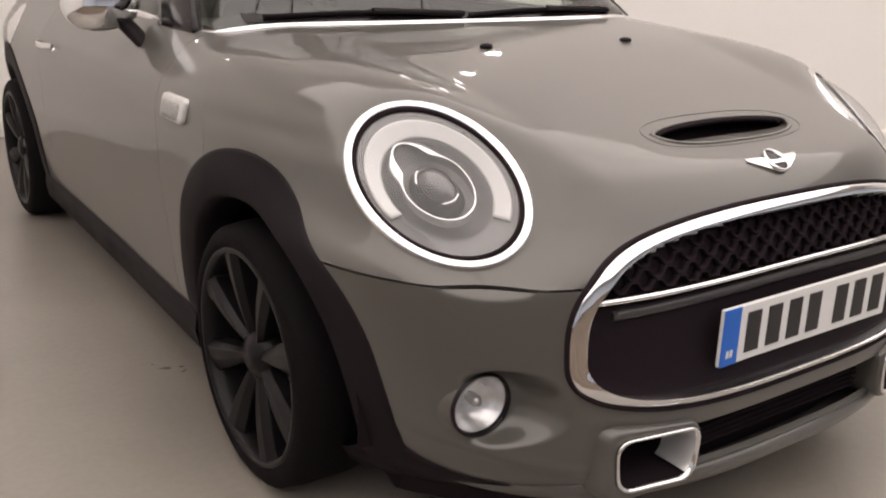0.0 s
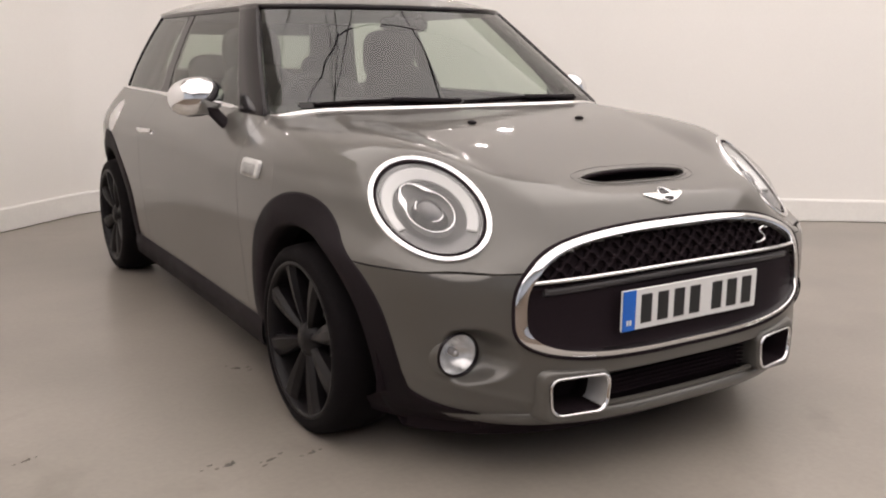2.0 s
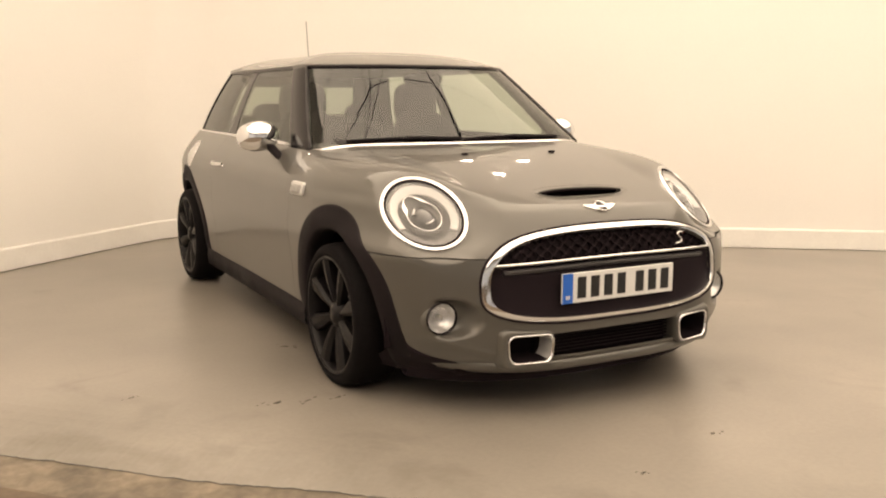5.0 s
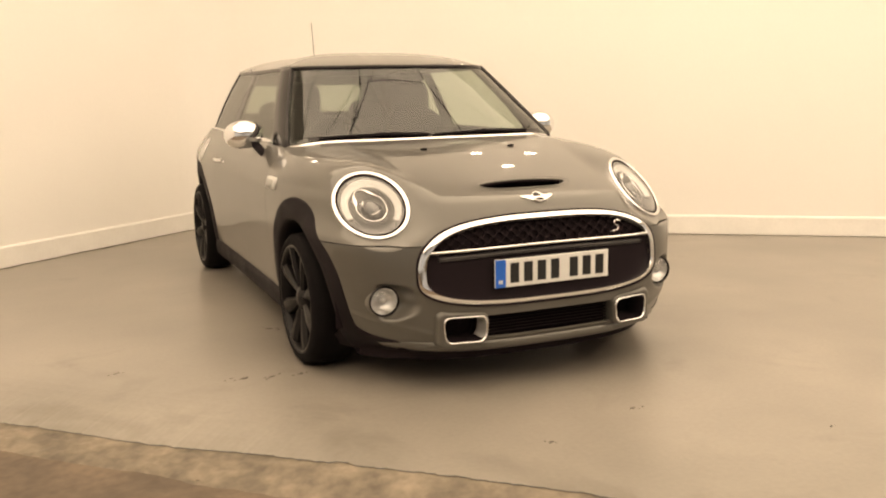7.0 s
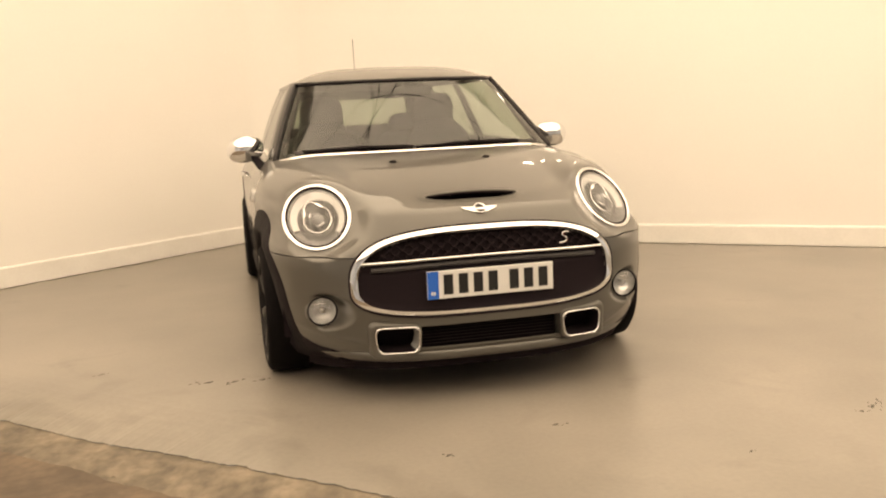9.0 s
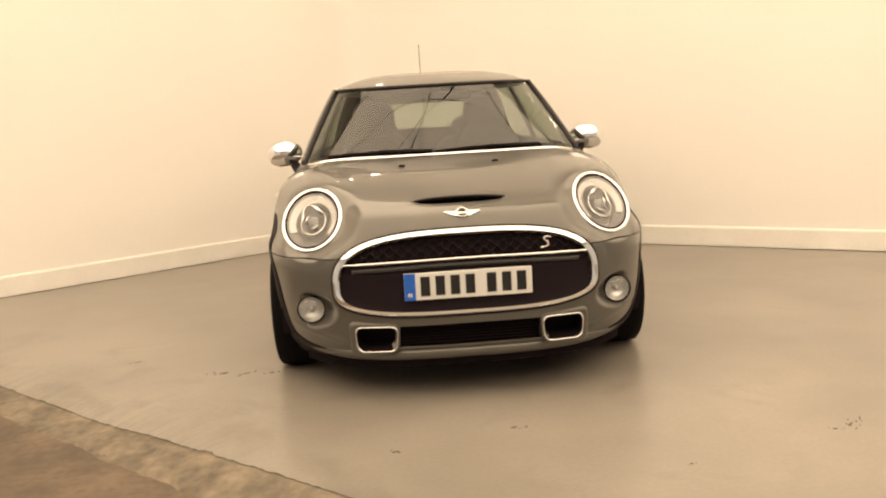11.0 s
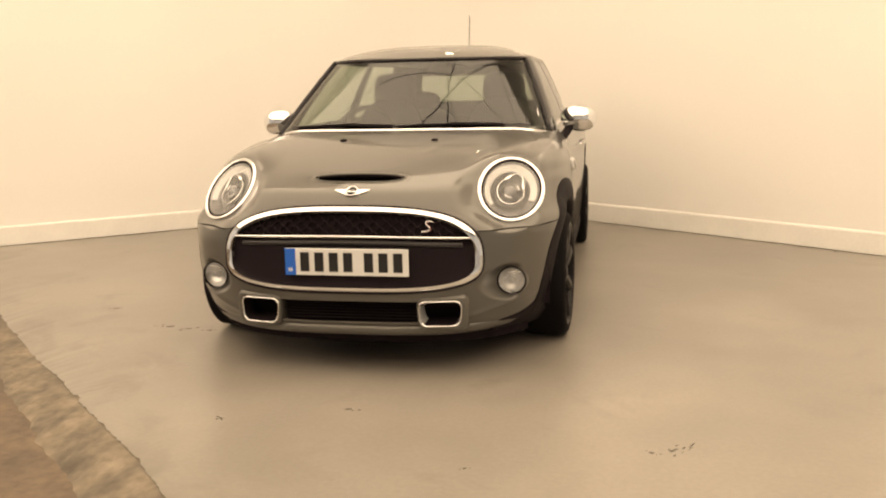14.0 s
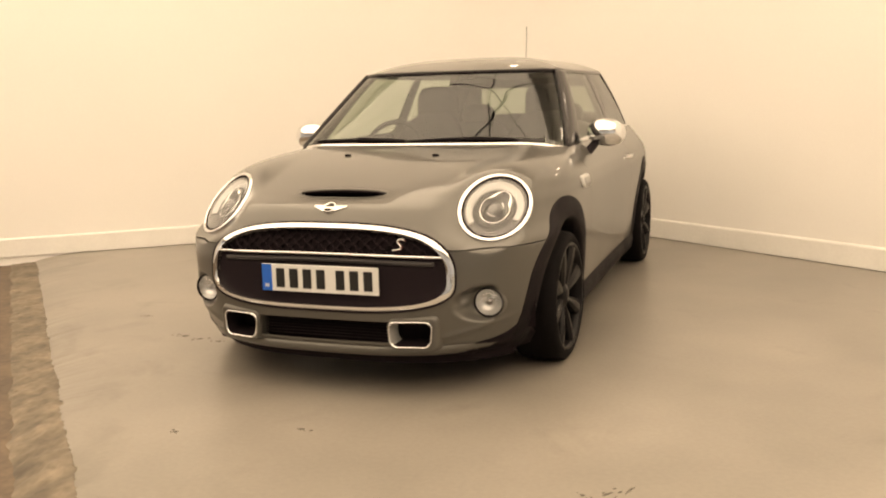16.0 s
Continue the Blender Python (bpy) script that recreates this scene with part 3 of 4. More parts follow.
def headlight(sign):
    def put(p):
        return Vector((sign * p.x, p.y, p.z))

    n = 80
    angles = [2 * math.pi * k / n for k in range(n)]
    def ring(r0, r1, lift, height, mat, name, parent, label=""):
        path = []
        for a in angles:
            o = (lamp_at(1.02, a) - lamp_at(0.86, a)).normalized()
            path.append((lamp_at((r0 + r1) / 2, a, lift), o, LAMP_N))
        v, f = tube(path, rounded((r1 - r0) * 0.178 / 2, height, 16, 2.7))
        return mesh_object(name, [put(p) for p in v], f, mat, parent, label)

    def dish(r0, r1, lift0, lift1, mat, name, parent, label="", rings=9, power=1.0, a0=None, a1=None):
        span = angles if a0 is None else steps(a0, a1, 60)
        verts = []
        for i in range(rings):
            t = i / (rings - 1)
            for a in span:
                verts.append(put(lamp_at(r0 + (r1 - r0) * t, a, lift0 + (lift1 - lift0) * t ** power)))
        return mesh_object(name, verts, grid_faces(rings, len(span), wrap=a0 is None), mat, parent, label, facing=put(LAMP_C - LAMP_N * 2))

    lamp = ring(0.892, 1.0, 0.001, 0.0090, CHROME, "headlight", car, "round headlight with a chrome surround")
    ring(0.852, 0.893, 0.0035, 0.005, VOID, "seal", lamp, "black seal")
    dish(0.01, 0.856, 0.040, 0.0040, CLEAR, "lens", lamp, "clear domed lens", power=2.0).visible_shadow = False
    dish(0.57, 0.856, -0.024, 0.002, TUB, "reflector", lamp, "pale grey tub")
    guide = dish(0.595, 0.770, -0.014, 0.000, DRL, "light_guide", lamp, "white horseshoe light guide", a0=radians(-92), a1=radians(156))
    so = guide.modifiers.new("thickness", "SOLIDIFY")
    so.thickness = 0.008
    dish(0.40, 0.575, -0.040, -0.022, BOWL, "bowl", lamp, "grey inner bowl")
    dish(0.01, 0.41, -0.046, -0.040, BOWL, "bowl_back", lamp, "dark bowl back")
    # chrome ring round the projector, bulging into a wavy bracket towards the upper outer side
    verts, n_ring = [], 160
    for k in range(n_ring):
        a = 2 * math.pi * k / n_ring
        b = (a + math.pi) % (2 * math.pi) - math.pi
        mid = 0.405 + 0.160 * bell(b / 0.52) - 0.015 * (bell((b - 0.95) / 0.26) + bell((b + 0.95) / 0.26))
        wide = 0.014 + 0.058 * bell((b - 0.62) / 0.27) + 0.066 * bell((b + 0.62) / 0.25)
        for c, d in rounded(1, 1, 10, 3.2):
            verts.append(put(lamp_at(mid + wide * c, a, -0.014 + 0.005 * d - 0.05 * wide * c)))
    mesh_object("projector_ring", verts, [(k * 10 + j, k * 10 + (j + 1) % 10, (k + 1) % n_ring * 10 + (j + 1) % 10, (k + 1) % n_ring * 10 + j)
                                          for k in range(n_ring) for j in range(10)], CHROME, lamp, "chrome projector ring with a wavy bracket")
    # projector: a dark barrel shelf and a small glass ball with a bright mount
    dish(0.20, 0.30, -0.010, -0.038, BOWL, "barrel", lamp, "grey projector barrel")
    dish(0.004, 0.205, 0.006, -0.012, PROJ, "projector_lens", lamp, "glass projector lens", power=2.0)
    for a0, a1 in ((radians(150), radians(215)), (radians(-60), radians(-15))):
        path = []
        for a in steps(a0, a1, 16):
            o = (lamp_at(0.3, a) - lamp_at(0.1, a)).normalized()
            path.append((lamp_at(0.225, a, -0.009), o, LAMP_N))
        v, f = tube(path, rounded(0.0028, 0.004, 8), closed=False)
        mesh_object("mount", [put(p) for p in v], f, CHROME, lamp, "bright lens mount")
    return lamp


for s in (-1, 1):
    headlight(s)

# ---- grille ----
BADGE = material("badge_metal", (0.80, 0.80, 0.80), 0.16, 1.0)
def grille_edge(inset, n=160):
    """The grille's outline, drawn in by inset metres."""
    pts = []
    for i in range(n):
        a = 2 * math.pi * i / n
        c, s = math.cos(a), math.sin(a)
        h, e = GR_TOP if s > 0 else GR_LOW
        x = (GR_W - inset) * math.copysign(abs(c) ** (2 / e), c)
        z = GR_Z + (h - inset) * math.copysign(abs(s) ** (2 / e), s)
        pts.append(Vector((x, front_y(x, z), z)))
    return pts


def outline_tube(pts, wide, deep, lift=0.0):
    n = len(pts)
    verts = []
    for i in range(n):
        d = (pts[(i + 1) % n] - pts[i - 1]).normalized()
        out = Vector((d.z, 0, -d.x)).normalized()
        for a, b in rounded(wide, deep, 12, 2.4):
            verts.append(pts[i] + Vector((0, -lift - b, 0)) + out * a)
    return verts, [(i * 12 + j, i * 12 + (j + 1) % 12, ((i + 1) % n) * 12 + (j + 1) % 12, ((i + 1) % n) * 12 + j) for i in range(n) for j in range(12)]


def grille_frame(pts, wide):
    """A chrome band whose face leans outwards: its inner edge stands proud, its outer edge meets the body."""
    section = ((-1.0, -0.018), (-1.0, 0.011), (-0.86, 0.0145), (-0.5, 0.0135), (0.0, 0.0105), (0.5, 0.0068), (0.88, 0.0030), (1.0, 0.0), (1.0, -0.018))
    n, m = len(pts), len(section)
    verts = []
    for i in range(n):
        d = (pts[(i + 1) % n] - pts[i - 1]).normalized()
        out = Vector((d.z, 0, -d.x)).normalized()
        k = 1 + 0.95 * max(0, abs(out.x) - 0.2) + 0.30 * max(0, -out.z)
        for a, b in section:
            verts.append(pts[i] + Vector((0, -b, 0)) + out * (wide * (a * k - (k - 1))))
    return verts, [(i * m + j, i * m + (j + 1) % m, ((i + 1) % n) * m + (j + 1) % m, ((i + 1) % n) * m + j) for i in range(n) for j in range(m)]


v, f = grille_frame(grille_edge(0.0092, 220), 0.0090)
grille = mesh_object("grille", v, f, CHROME, car, "wide black mesh grille in a chrome frame")
crisp = grille.modifiers.new("crisp", "EDGE_SPLIT")
crisp.split_angle = radians(35)
v, f = outline_tube(grille_edge(-0.0015), 0.0036, 0.010, -0.003)
mesh_object("seal", v, f, VOID, grille, "thin black joint round the frame")


def grille_rows(z0, z1, n, depth):
    rows = []
    for z in steps(z0, z1, n):
        hw = grille_width(z, 0.965)
        rows.append([Vector((x, front_y(x, z) + depth(z), z)) for x in steps(-hw, hw, 60)])
    return [p for r in rows for p in r], grid_faces(n, 60)


v, f = grille_rows(0.362, 0.672, 40, lambda z: 0.033 if z > 0.56 else 0.028)
mesh_object("backing", v, f, VOID, grille, "dark space behind the mesh")
v, f = grille_rows(0.368, 0.556, 24, lambda z: 0.012 + 0.012 * max(0, (z - 0.53) / 0.026) - 0.016 * bell((z - 0.552) / 0.008))
mesh_object("lower_panel", v, f, GRILLE, grille, "black panel behind the plate")
# honeycomb of the upper mesh, in wavy bands
cell = 0.052
for row in range(6):
    z0 = 0.581 + row * 0.0200
    path = []
    for x in steps(-0.49, 0.49, 181):
        ph = (x / cell + 0.5 * (row % 2)) % 1.0
        z = z0 + 0.0085 * min(1, max(-1, 1.5 * math.cos(2 * math.pi * ph)))
        hw = grille_width(z, 0.955)
        if abs(x) < hw and z < 0.682:
            path.append((Vector((x, front_y(x, z) + 0.026, z)), Vector((0, 0, 1)), Vector((0, -1, 0))))
    if len(path) > 4:
        v, f = tube(path, rounded(0.0042, 0.010, 6), closed=False)
        mesh_object("mesh_band", v, f, VOID, grille)
pts = []
for x in steps(-0.505, 0.505, 60):
    z = 0.577 - 0.008 * (x / 0.5) ** 2
    pts.append((Vector((x, front_y(x, z) + 0.004, z)), Vector((0, 0, 1)), Vector((0, -1, 0))))
v, f = tube(pts, rounded(0.0058, 0.012, 10, 2.5), closed=False)
mesh_object("chrome_bar", v, f, CHROME, grille, "chrome cross bar")
LEDGE = material("dark_grey_plastic", (0.046, 0.042, 0.044), 0.32, grain=0.1, size=200, gloss=0.4)
pts = []
for x in steps(-0.47, 0.47, 60):
    z = 0.551 - 0.012 * (x / 0.5) ** 2
    pts.append((Vector((x, front_y(x, z) + 0.012, z)), Vector((0, 0, 1)), Vector((0, -1, 0))))
v, f = tube(pts, rounded(0.0095, 0.010, 10, 2.5), closed=False)
mesh_object("ledge", v, f, LEDGE, grille, "dark grey ledge under the bar")
# slanting double-curved emblem on the mesh
RED = material("red_enamel", (0.20, 0.045, 0.035), 0.35, coat=0.5)
CURL = ((0.030, 0.026), (0.014, 0.031), (-0.004, 0.027), (-0.010, 0.017), (-0.002, 0.007), (0.010, -0.003), (0.014, -0.014), (0.004, -0.024), (-0.016, -0.028), (-0.034, -0.031))


def curl(t):
    """A point along the emblem's curve, rounded between its knots."""
    k = min(int(t * (len(CURL) - 1)), len(CURL) - 2)
    f = t * (len(CURL) - 1) - k
    p = [Vector(CURL[min(max(k + d, 0), len(CURL) - 1)]) for d in (-1, 0, 1, 2)]
    return 0.5 * (2 * p[1] + (p[2] - p[0]) * f + (2 * p[0] - 5 * p[1] + 4 * p[2] - p[3]) * f * f + (3 * p[1] - p[0] - 3 * p[2] + p[3]) * f ** 3)


for dx, mat, nm, thick in ((0.0, BADGE, "emblem", 0.0027), (0.0045, RED, "emblem_edge", 0.0020)):
    path = []
    for t in steps(0, 1, 60):
        p, q = curl(t), curl(min(1, t + 0.02)) - curl(max(0, t - 0.02))
        x, z = 0.331 + dx + p.x * 0.70, 0.618 - dx * 0.4 + p.y * 0.70
        path.append((Vector((x, 0.044 + 0.25 * (z - 0.60) + dx * 0.6, z)), Vector((q.y, 0, -q.x)).normalized(), Vector((0, -1, 0))))
    v, f = tube(path, rounded(thick, 0.004, 8), closed=False)
    mesh_object(nm, v, f, mat, grille)

# ---- number plate ----
PLATE_W = material("plate_white", (0.74, 0.74, 0.73), 0.35, grain=0.02, size=300)
PLATE_B = material("plate_blue", (0.004, 0.125, 0.56), 0.35, grain=0.05, size=200)
INK = material("plate_ink", (0.012, 0.012, 0.013), 0.4)
plate = part("number_plate", box_bm((-0.26, -0.003, 0.420), (0.26, 0.006, 0.531)), PLATE_W, car, "white number plate with dark bars and a blue end band", bevel=0.002)
part("blue_band", box_bm((-0.2595, -0.0045, 0.4205), (-0.2145, 0.0, 0.5305)), PLATE_B, plate, "blue band")
for k in range(2):
    part("mark", box_bm((-0.246 + k * 0.010, -0.0052, 0.436), (-0.239 + k * 0.010, -0.0040, 0.450)), PLATE_W, plate)
x = -0.200
for k in range(7):
    part("bar", box_bm((x + 0.006, -0.0050, 0.436), (x + 0.044, -0.0025, 0.515)), INK, plate, "dark upright bar")
    x += 0.061 if k != 3 else 0.087

# ---- wheel arches, sills ----
def arch(cy, cz, sign):
    rows = []
    for k in range(71):
        deg = -27 + (227 if cy < 1 else 221) * k / 70
        a = radians(deg)
        low = 0.012 * ease((8 - deg) / 24) if cy < 1 else 0.0
        low -= 0.030 * bell((deg - 57) / 17)
        row = []
        for r, lift, inset in ((0.439 + low, -0.008, 0), (0.438 + low, 0.002, 0), (0.430 + low, 0.004, 0), (0.392 + low * 0.6, 0.005, 0), (0.350, 0.004, 0), (0.340, -0.003, 0), (0.337, 0.0, 0.03), (0.337, 0.0, 0.09)):
            y, z = cy + r * math.cos(a) * -1, cz + r * math.sin(a)
            z = max(z, 0.142)
            row.append(Vector((sign * (half_width(y, min(z, 0.9)) + lift - inset), y, z)))
        rows.append(row)
    return mesh_object("wheel_arch", [p for r in rows for p in r], grid_faces(71, 8), PLASTIC, car, "black plastic wheel arch cladding")


VALANCE = pchip([(0.50, 0.184), (0.56, 0.196), (0.614, 0.212), (0.675, 0.226), (0.73, 0.254), (0.762, 0.300), (0.80, 0.42)])


def valance(sign):
    """Black lower corner of the bumper that joins the arch."""
    rows = []
    for x in steps(0.54, 0.774, 40):
        top = VALANCE(x)
        rows.append([Vector((sign * x, front_y(x, z) - 0.005, z)) for z in steps(0.135, top, 10)] + [Vector((sign * x, front_y(x, top) + 0.004, top + 0.003))])
    return mesh_object("valance", [p for r in rows for p in r], grid_faces(40, 11), GRILLE, car, "black lower corner of the bumper")


valance(-1)
valance(1)
for s in (-1, 1):
    for y, z in ARCHES:
        arch(y, z, s)
    rows = []
    for y in steps(1.12, 2.86, 40):
        w = half_width(y, 0.22)
        rows.append([Vector((s * (w + o), y, z)) for o, z in ((0.004, 0.262), (0.016, 0.255), (0.020, 0.215), (0.012, 0.165), (-0.03, 0.150), (-0.2, 0.150))])
    mesh_object("sill", [p for r in rows for p in r], grid_faces(40, 6), PLASTIC, car, "black plastic sill")


# ---- wheels ----
def lathe(profile, n=64):
    """Turns (radius, x) points about the x axis."""
    verts = []
    for r, x in profile:
        for k in range(n):
            a = 2 * math.pi * k / n
            verts.append(Vector((x, r * math.cos(a), r * math.sin(a))))
    return verts, grid_faces(len(profile), n, wrap=True)


def wheel(sign, y, steer=0.0):
    base = new("wheel")
    base.parent = car
    base.location = (sign * 0.762, y + (0.012 if sign < 0 else 0.004), 0.2910)
    base.rotation_euler = (math.pi / 2 if sign > 0 else -math.pi / 2, 0, (0 if sign > 0 else math.pi) - steer)
    base["label"] = "black alloy wheel with eight flared spokes"
    v, f = lathe([(0.234, -0.095), (0.248, -0.104), (0.268, -0.104), (0.285, -0.090), (0.2915, -0.05), (0.2915, 0.05), (0.285, 0.090), (0.270, 0.102), (0.252, 0.107), (0.244, 0.104), (0.236, 0.096)])
    mesh_object("tyre", v, f, RUBBER, base, "low black tyre")
    v, f = lathe([(0.241, 0.098), (0.239, 0.104), (0.231, 0.104), (0.226, 0.096), (0.221, 0.07), (0.214, -0.06), (0.234, -0.09)])
    mesh_object("rim", v, f, ALLOY, base)
    v, f = lathe([(0.001, 0.092), (0.028, 0.092), (0.031, 0.088), (0.050, 0.080), (0.062, 0.05), (0.06, -0.02)], 32)
    mesh_object("hub", v, f, ALLOY, base)
    v, f = lathe([(0.07, 0.005), (0.145, 0.005), (0.146, -0.018), (0.07, -0.018)], 40)
    mesh_object("brake_disc", v, f, SATIN, base, "metal brake disc")
    v, f = lathe([(0.0, -0.05), (0.211, -0.05), (0.211, -0.06)], 40)
    mesh_object("inner_barrel", v, f, VOID, base)
    for k in range(8):
        bm = bmesh.new()
        a = 2 * math.pi * k / 8 + radians(20)
        c, o = Vector((0, math.cos(a), math.sin(a))), Vector((0, -math.sin(a), math.cos(a)))
        rows = []
        for t in steps(0, 1, 10):
            r = 0.034 + (0.232 - 0.034) * t
            wid = 0.0125 + 0.019 * ease(t / 0.8) + 0.012 * max(0, (t - 0.8) / 0.2) ** 2
            xo = 0.080 + 0.020 * math.sin(t * 1.7)
            rows.append([bm.verts.new(c * r + o * q + Vector((xx, 0, 0))) for q, xx in ((-wid, xo - 0.045), (-wid, xo - 0.014), (-wid * 0.55, xo), (wid * 0.25, xo - 0.003), (wid, xo - 0.016), (wid, xo - 0.045))])
        for p, q in zip(rows, rows[1:]):
            for i in range(6):
                bm.faces.new((p[i], p[(i + 1) % 6], q[(i + 1) % 6], q[i]))
        part("spoke", bm, ALLOY, base, bevel=0.002)
    return base


for s in (-1, 1):
    for y, z in ARCHES:
        wheel(s, y, radians(-1.0 if s < 0 else 2.0) if y < 1 else 0.0)
# dark wheel housings and the underside
for s in (-1, 1):
    for y, z in ARCHES:
        rows = []
        for k in range(30):
            a = radians(-10 + 200 * k / 29)
            rows.append([Vector((s * x, y - 0.375 * math.cos(a), z + 0.375 * math.sin(a))) for x in (0.80, 0.45)])
        mesh_object("wheel_housing", [p for r in rows for p in r], grid_faces(30, 2), VOID, car)
part("underbody", box_bm((-0.60, 0.16, 0.150), (0.60, 3.60, 0.20)), VOID, car, bevel=0.03)
rows = []
for x in steps(-0.70, 0.70, 60):
    y = front_y(x, 0.19) + 0.060
    rows.append([Vector((x, y + d, z)) for d, z in ((0.0, 0.200), (0.016, 0.122), (0.028, 0.112), (0.05, 0.114), (0.14, 0.175))])
mesh_object("air_dam", [p for r in rows for p in r], grid_faces(60, 5), VOID, car, "black air dam under the bumper")

# ---- bonnet scoop, badge, nozzles ----
def on_bonnet(x, y, up=0.0):
    return Vector((x, y, bonnet_z(x, y) + up))


rim = [(x, slot_edge(x, 0)) for x in steps(-SLOT_W, SLOT_W, 50)] + [(x, slot_edge(x, 1)) for x in steps(SLOT_W, -SLOT_W, 50)[1:-1]]
path = []
for k, (x, y) in enumerate(rim):
    q, r = rim[(k + 1) % len(rim)], rim[k - 1]
    d = Vector((q[0] - r[0], q[1] - r[1], 0)).normalized()
    path.append((on_bonnet(x, y, -0.001), Vector((d.y, -d.x, 0)), Vector((0, -0.25, 0.97))))
v, f = tube(path, rounded(0.0055, 0.0042, 10))
scoop = mesh_object("bonnet_scoop", v, f, PAINT, car, "grey rimmed air scoop with a dark slot")
# dark inner edge, the grey tray that slopes in from the front, and the dark throat behind it
v, f = tube([(p + o * 0.006 + Vector((0, 0, -0.006)), o, u) for p, o, u in path[2:48]], rounded(0.006, 0.005, 8), closed=False)
mesh_object("inner_edge", v, f, VOID, scoop, "dark inner edge of the slot")


def throat(x, t, drop):
    y1, y0 = slot_edge(x, 1) - 0.003, slot_edge(x, 0) + 0.03
    return on_bonnet(x, y1 + (y0 - y1) * t, drop)


across = steps(-0.203, 0.203, 40)
verts = [throat(x, t, -0.002 - 0.034 * t) for t in steps(0, 0.42, 8) for x in across]
mesh_object("tray", verts, grid_faces(8, 40), PAINT, scoop, "grey tray that falls into the slot")
verts = [throat(x, t, -0.005 - 0.055 * t) for t in steps(0, 1, 8) for x in across] + [throat(x, 1, -0.003) for x in across]
mesh_object("throat", verts, grid_faces(9, 40), VOID, scoop, "dark throat of the scoop")
path = []
for k in range(90):
    a = 2 * math.pi * k / 90
    c, q = math.cos(a), math.sin(a)
    x, y = 0.226 * math.copysign(abs(c) ** 0.8, c), 0.254 + 0.064 * math.copysign(abs(q) ** 0.8, q)
    path.append((on_bonnet(x, y, 0.0002), Vector((c, q, 0)), Vector((0, -0.25, 0.97))))
v, f = tube(path, rounded(0.0011, 0.0006, 6))
mesh_object("joint", v, f, LEDGE, scoop, "thin dark joint line")

# winged roundel badge, plain
bz, by = 0.746, front_y(0, 0.746)
face = Vector((0, -0.62, 0.78))
badge = None


def badge_point(x, v, lift):
    """x across, v up the slope."""
    z = bz + v * 0.62
    return Vector((x, front_y(x, z), z)) + face * lift


verts = [badge_point(0.022 * r * math.cos(2 * math.pi * k / 28), 0.022 * r * math.sin(2 * math.pi * k / 28), 0.0055) for r in (0.02, 0.5, 1) for k in range(28)]
badge = mesh_object("badge", verts, grid_faces(3, 28, wrap=True), GLOSS, car, "plain chrome winged badge with a black centre")
for s in (-1, 1):
    bm = bmesh.new()
    rows = []
    for t in steps(0, 1, 10):
        x = s * (0.020 + 0.054 * t)
        lo, hi = -0.019 + 0.030 * t, 0.013 + 0.003 * t
        rows.append([bm.verts.new(badge_point(x, q, 0.005 - 0.002 * t)) for q in (lo, (lo + hi) / 2, hi)] + [bm.verts.new(badge_point(x, q, -0.002)) for q in (hi, lo)])
    for p, q in zip(rows, rows[1:]):
        for i in range(5):
            bm.faces.new((p[i], p[(i + 1) % 5], q[(i + 1) % 5], q[i]))
    bm.faces.new(rows[0])
    bm.faces.new(rows[-1])
    part("badge_wing", bm, BADGE, badge, "chrome wing")
path = []
for k in range(36):
    a = 2 * math.pi * k / 36
    path.append((badge_point(0.0245 * math.cos(a), 0.0245 * math.sin(a), 0.005), Vector((math.cos(a), 0, math.sin(a))), face))
v, f = tube(path, rounded(0.004, 0.005, 8))
mesh_object("badge_ring", v, f, CHROME, badge)
v = [badge_point(x, q, 0.0075) for q in (-0.004, 0.004) for x in steps(-0.020, 0.020, 5)]
mesh_object("badge_bar", v, grid_faces(2, 5), CHROME, badge)

for s in (-1, 1):
    bm = bmesh.new()
    bmesh.ops.create_uvsphere(bm, u_segments=14, v_segments=8, radius=0.5)
    bm.transform(Matrix.Translation(on_bonnet(s * 0.225, 0.775, 0.003)) @ Matrix.Diagonal((0.034, 0.026, 0.014, 1)))
    part("washer_nozzle", bm, PLASTIC, car, "small black washer nozzle", smooth=True)

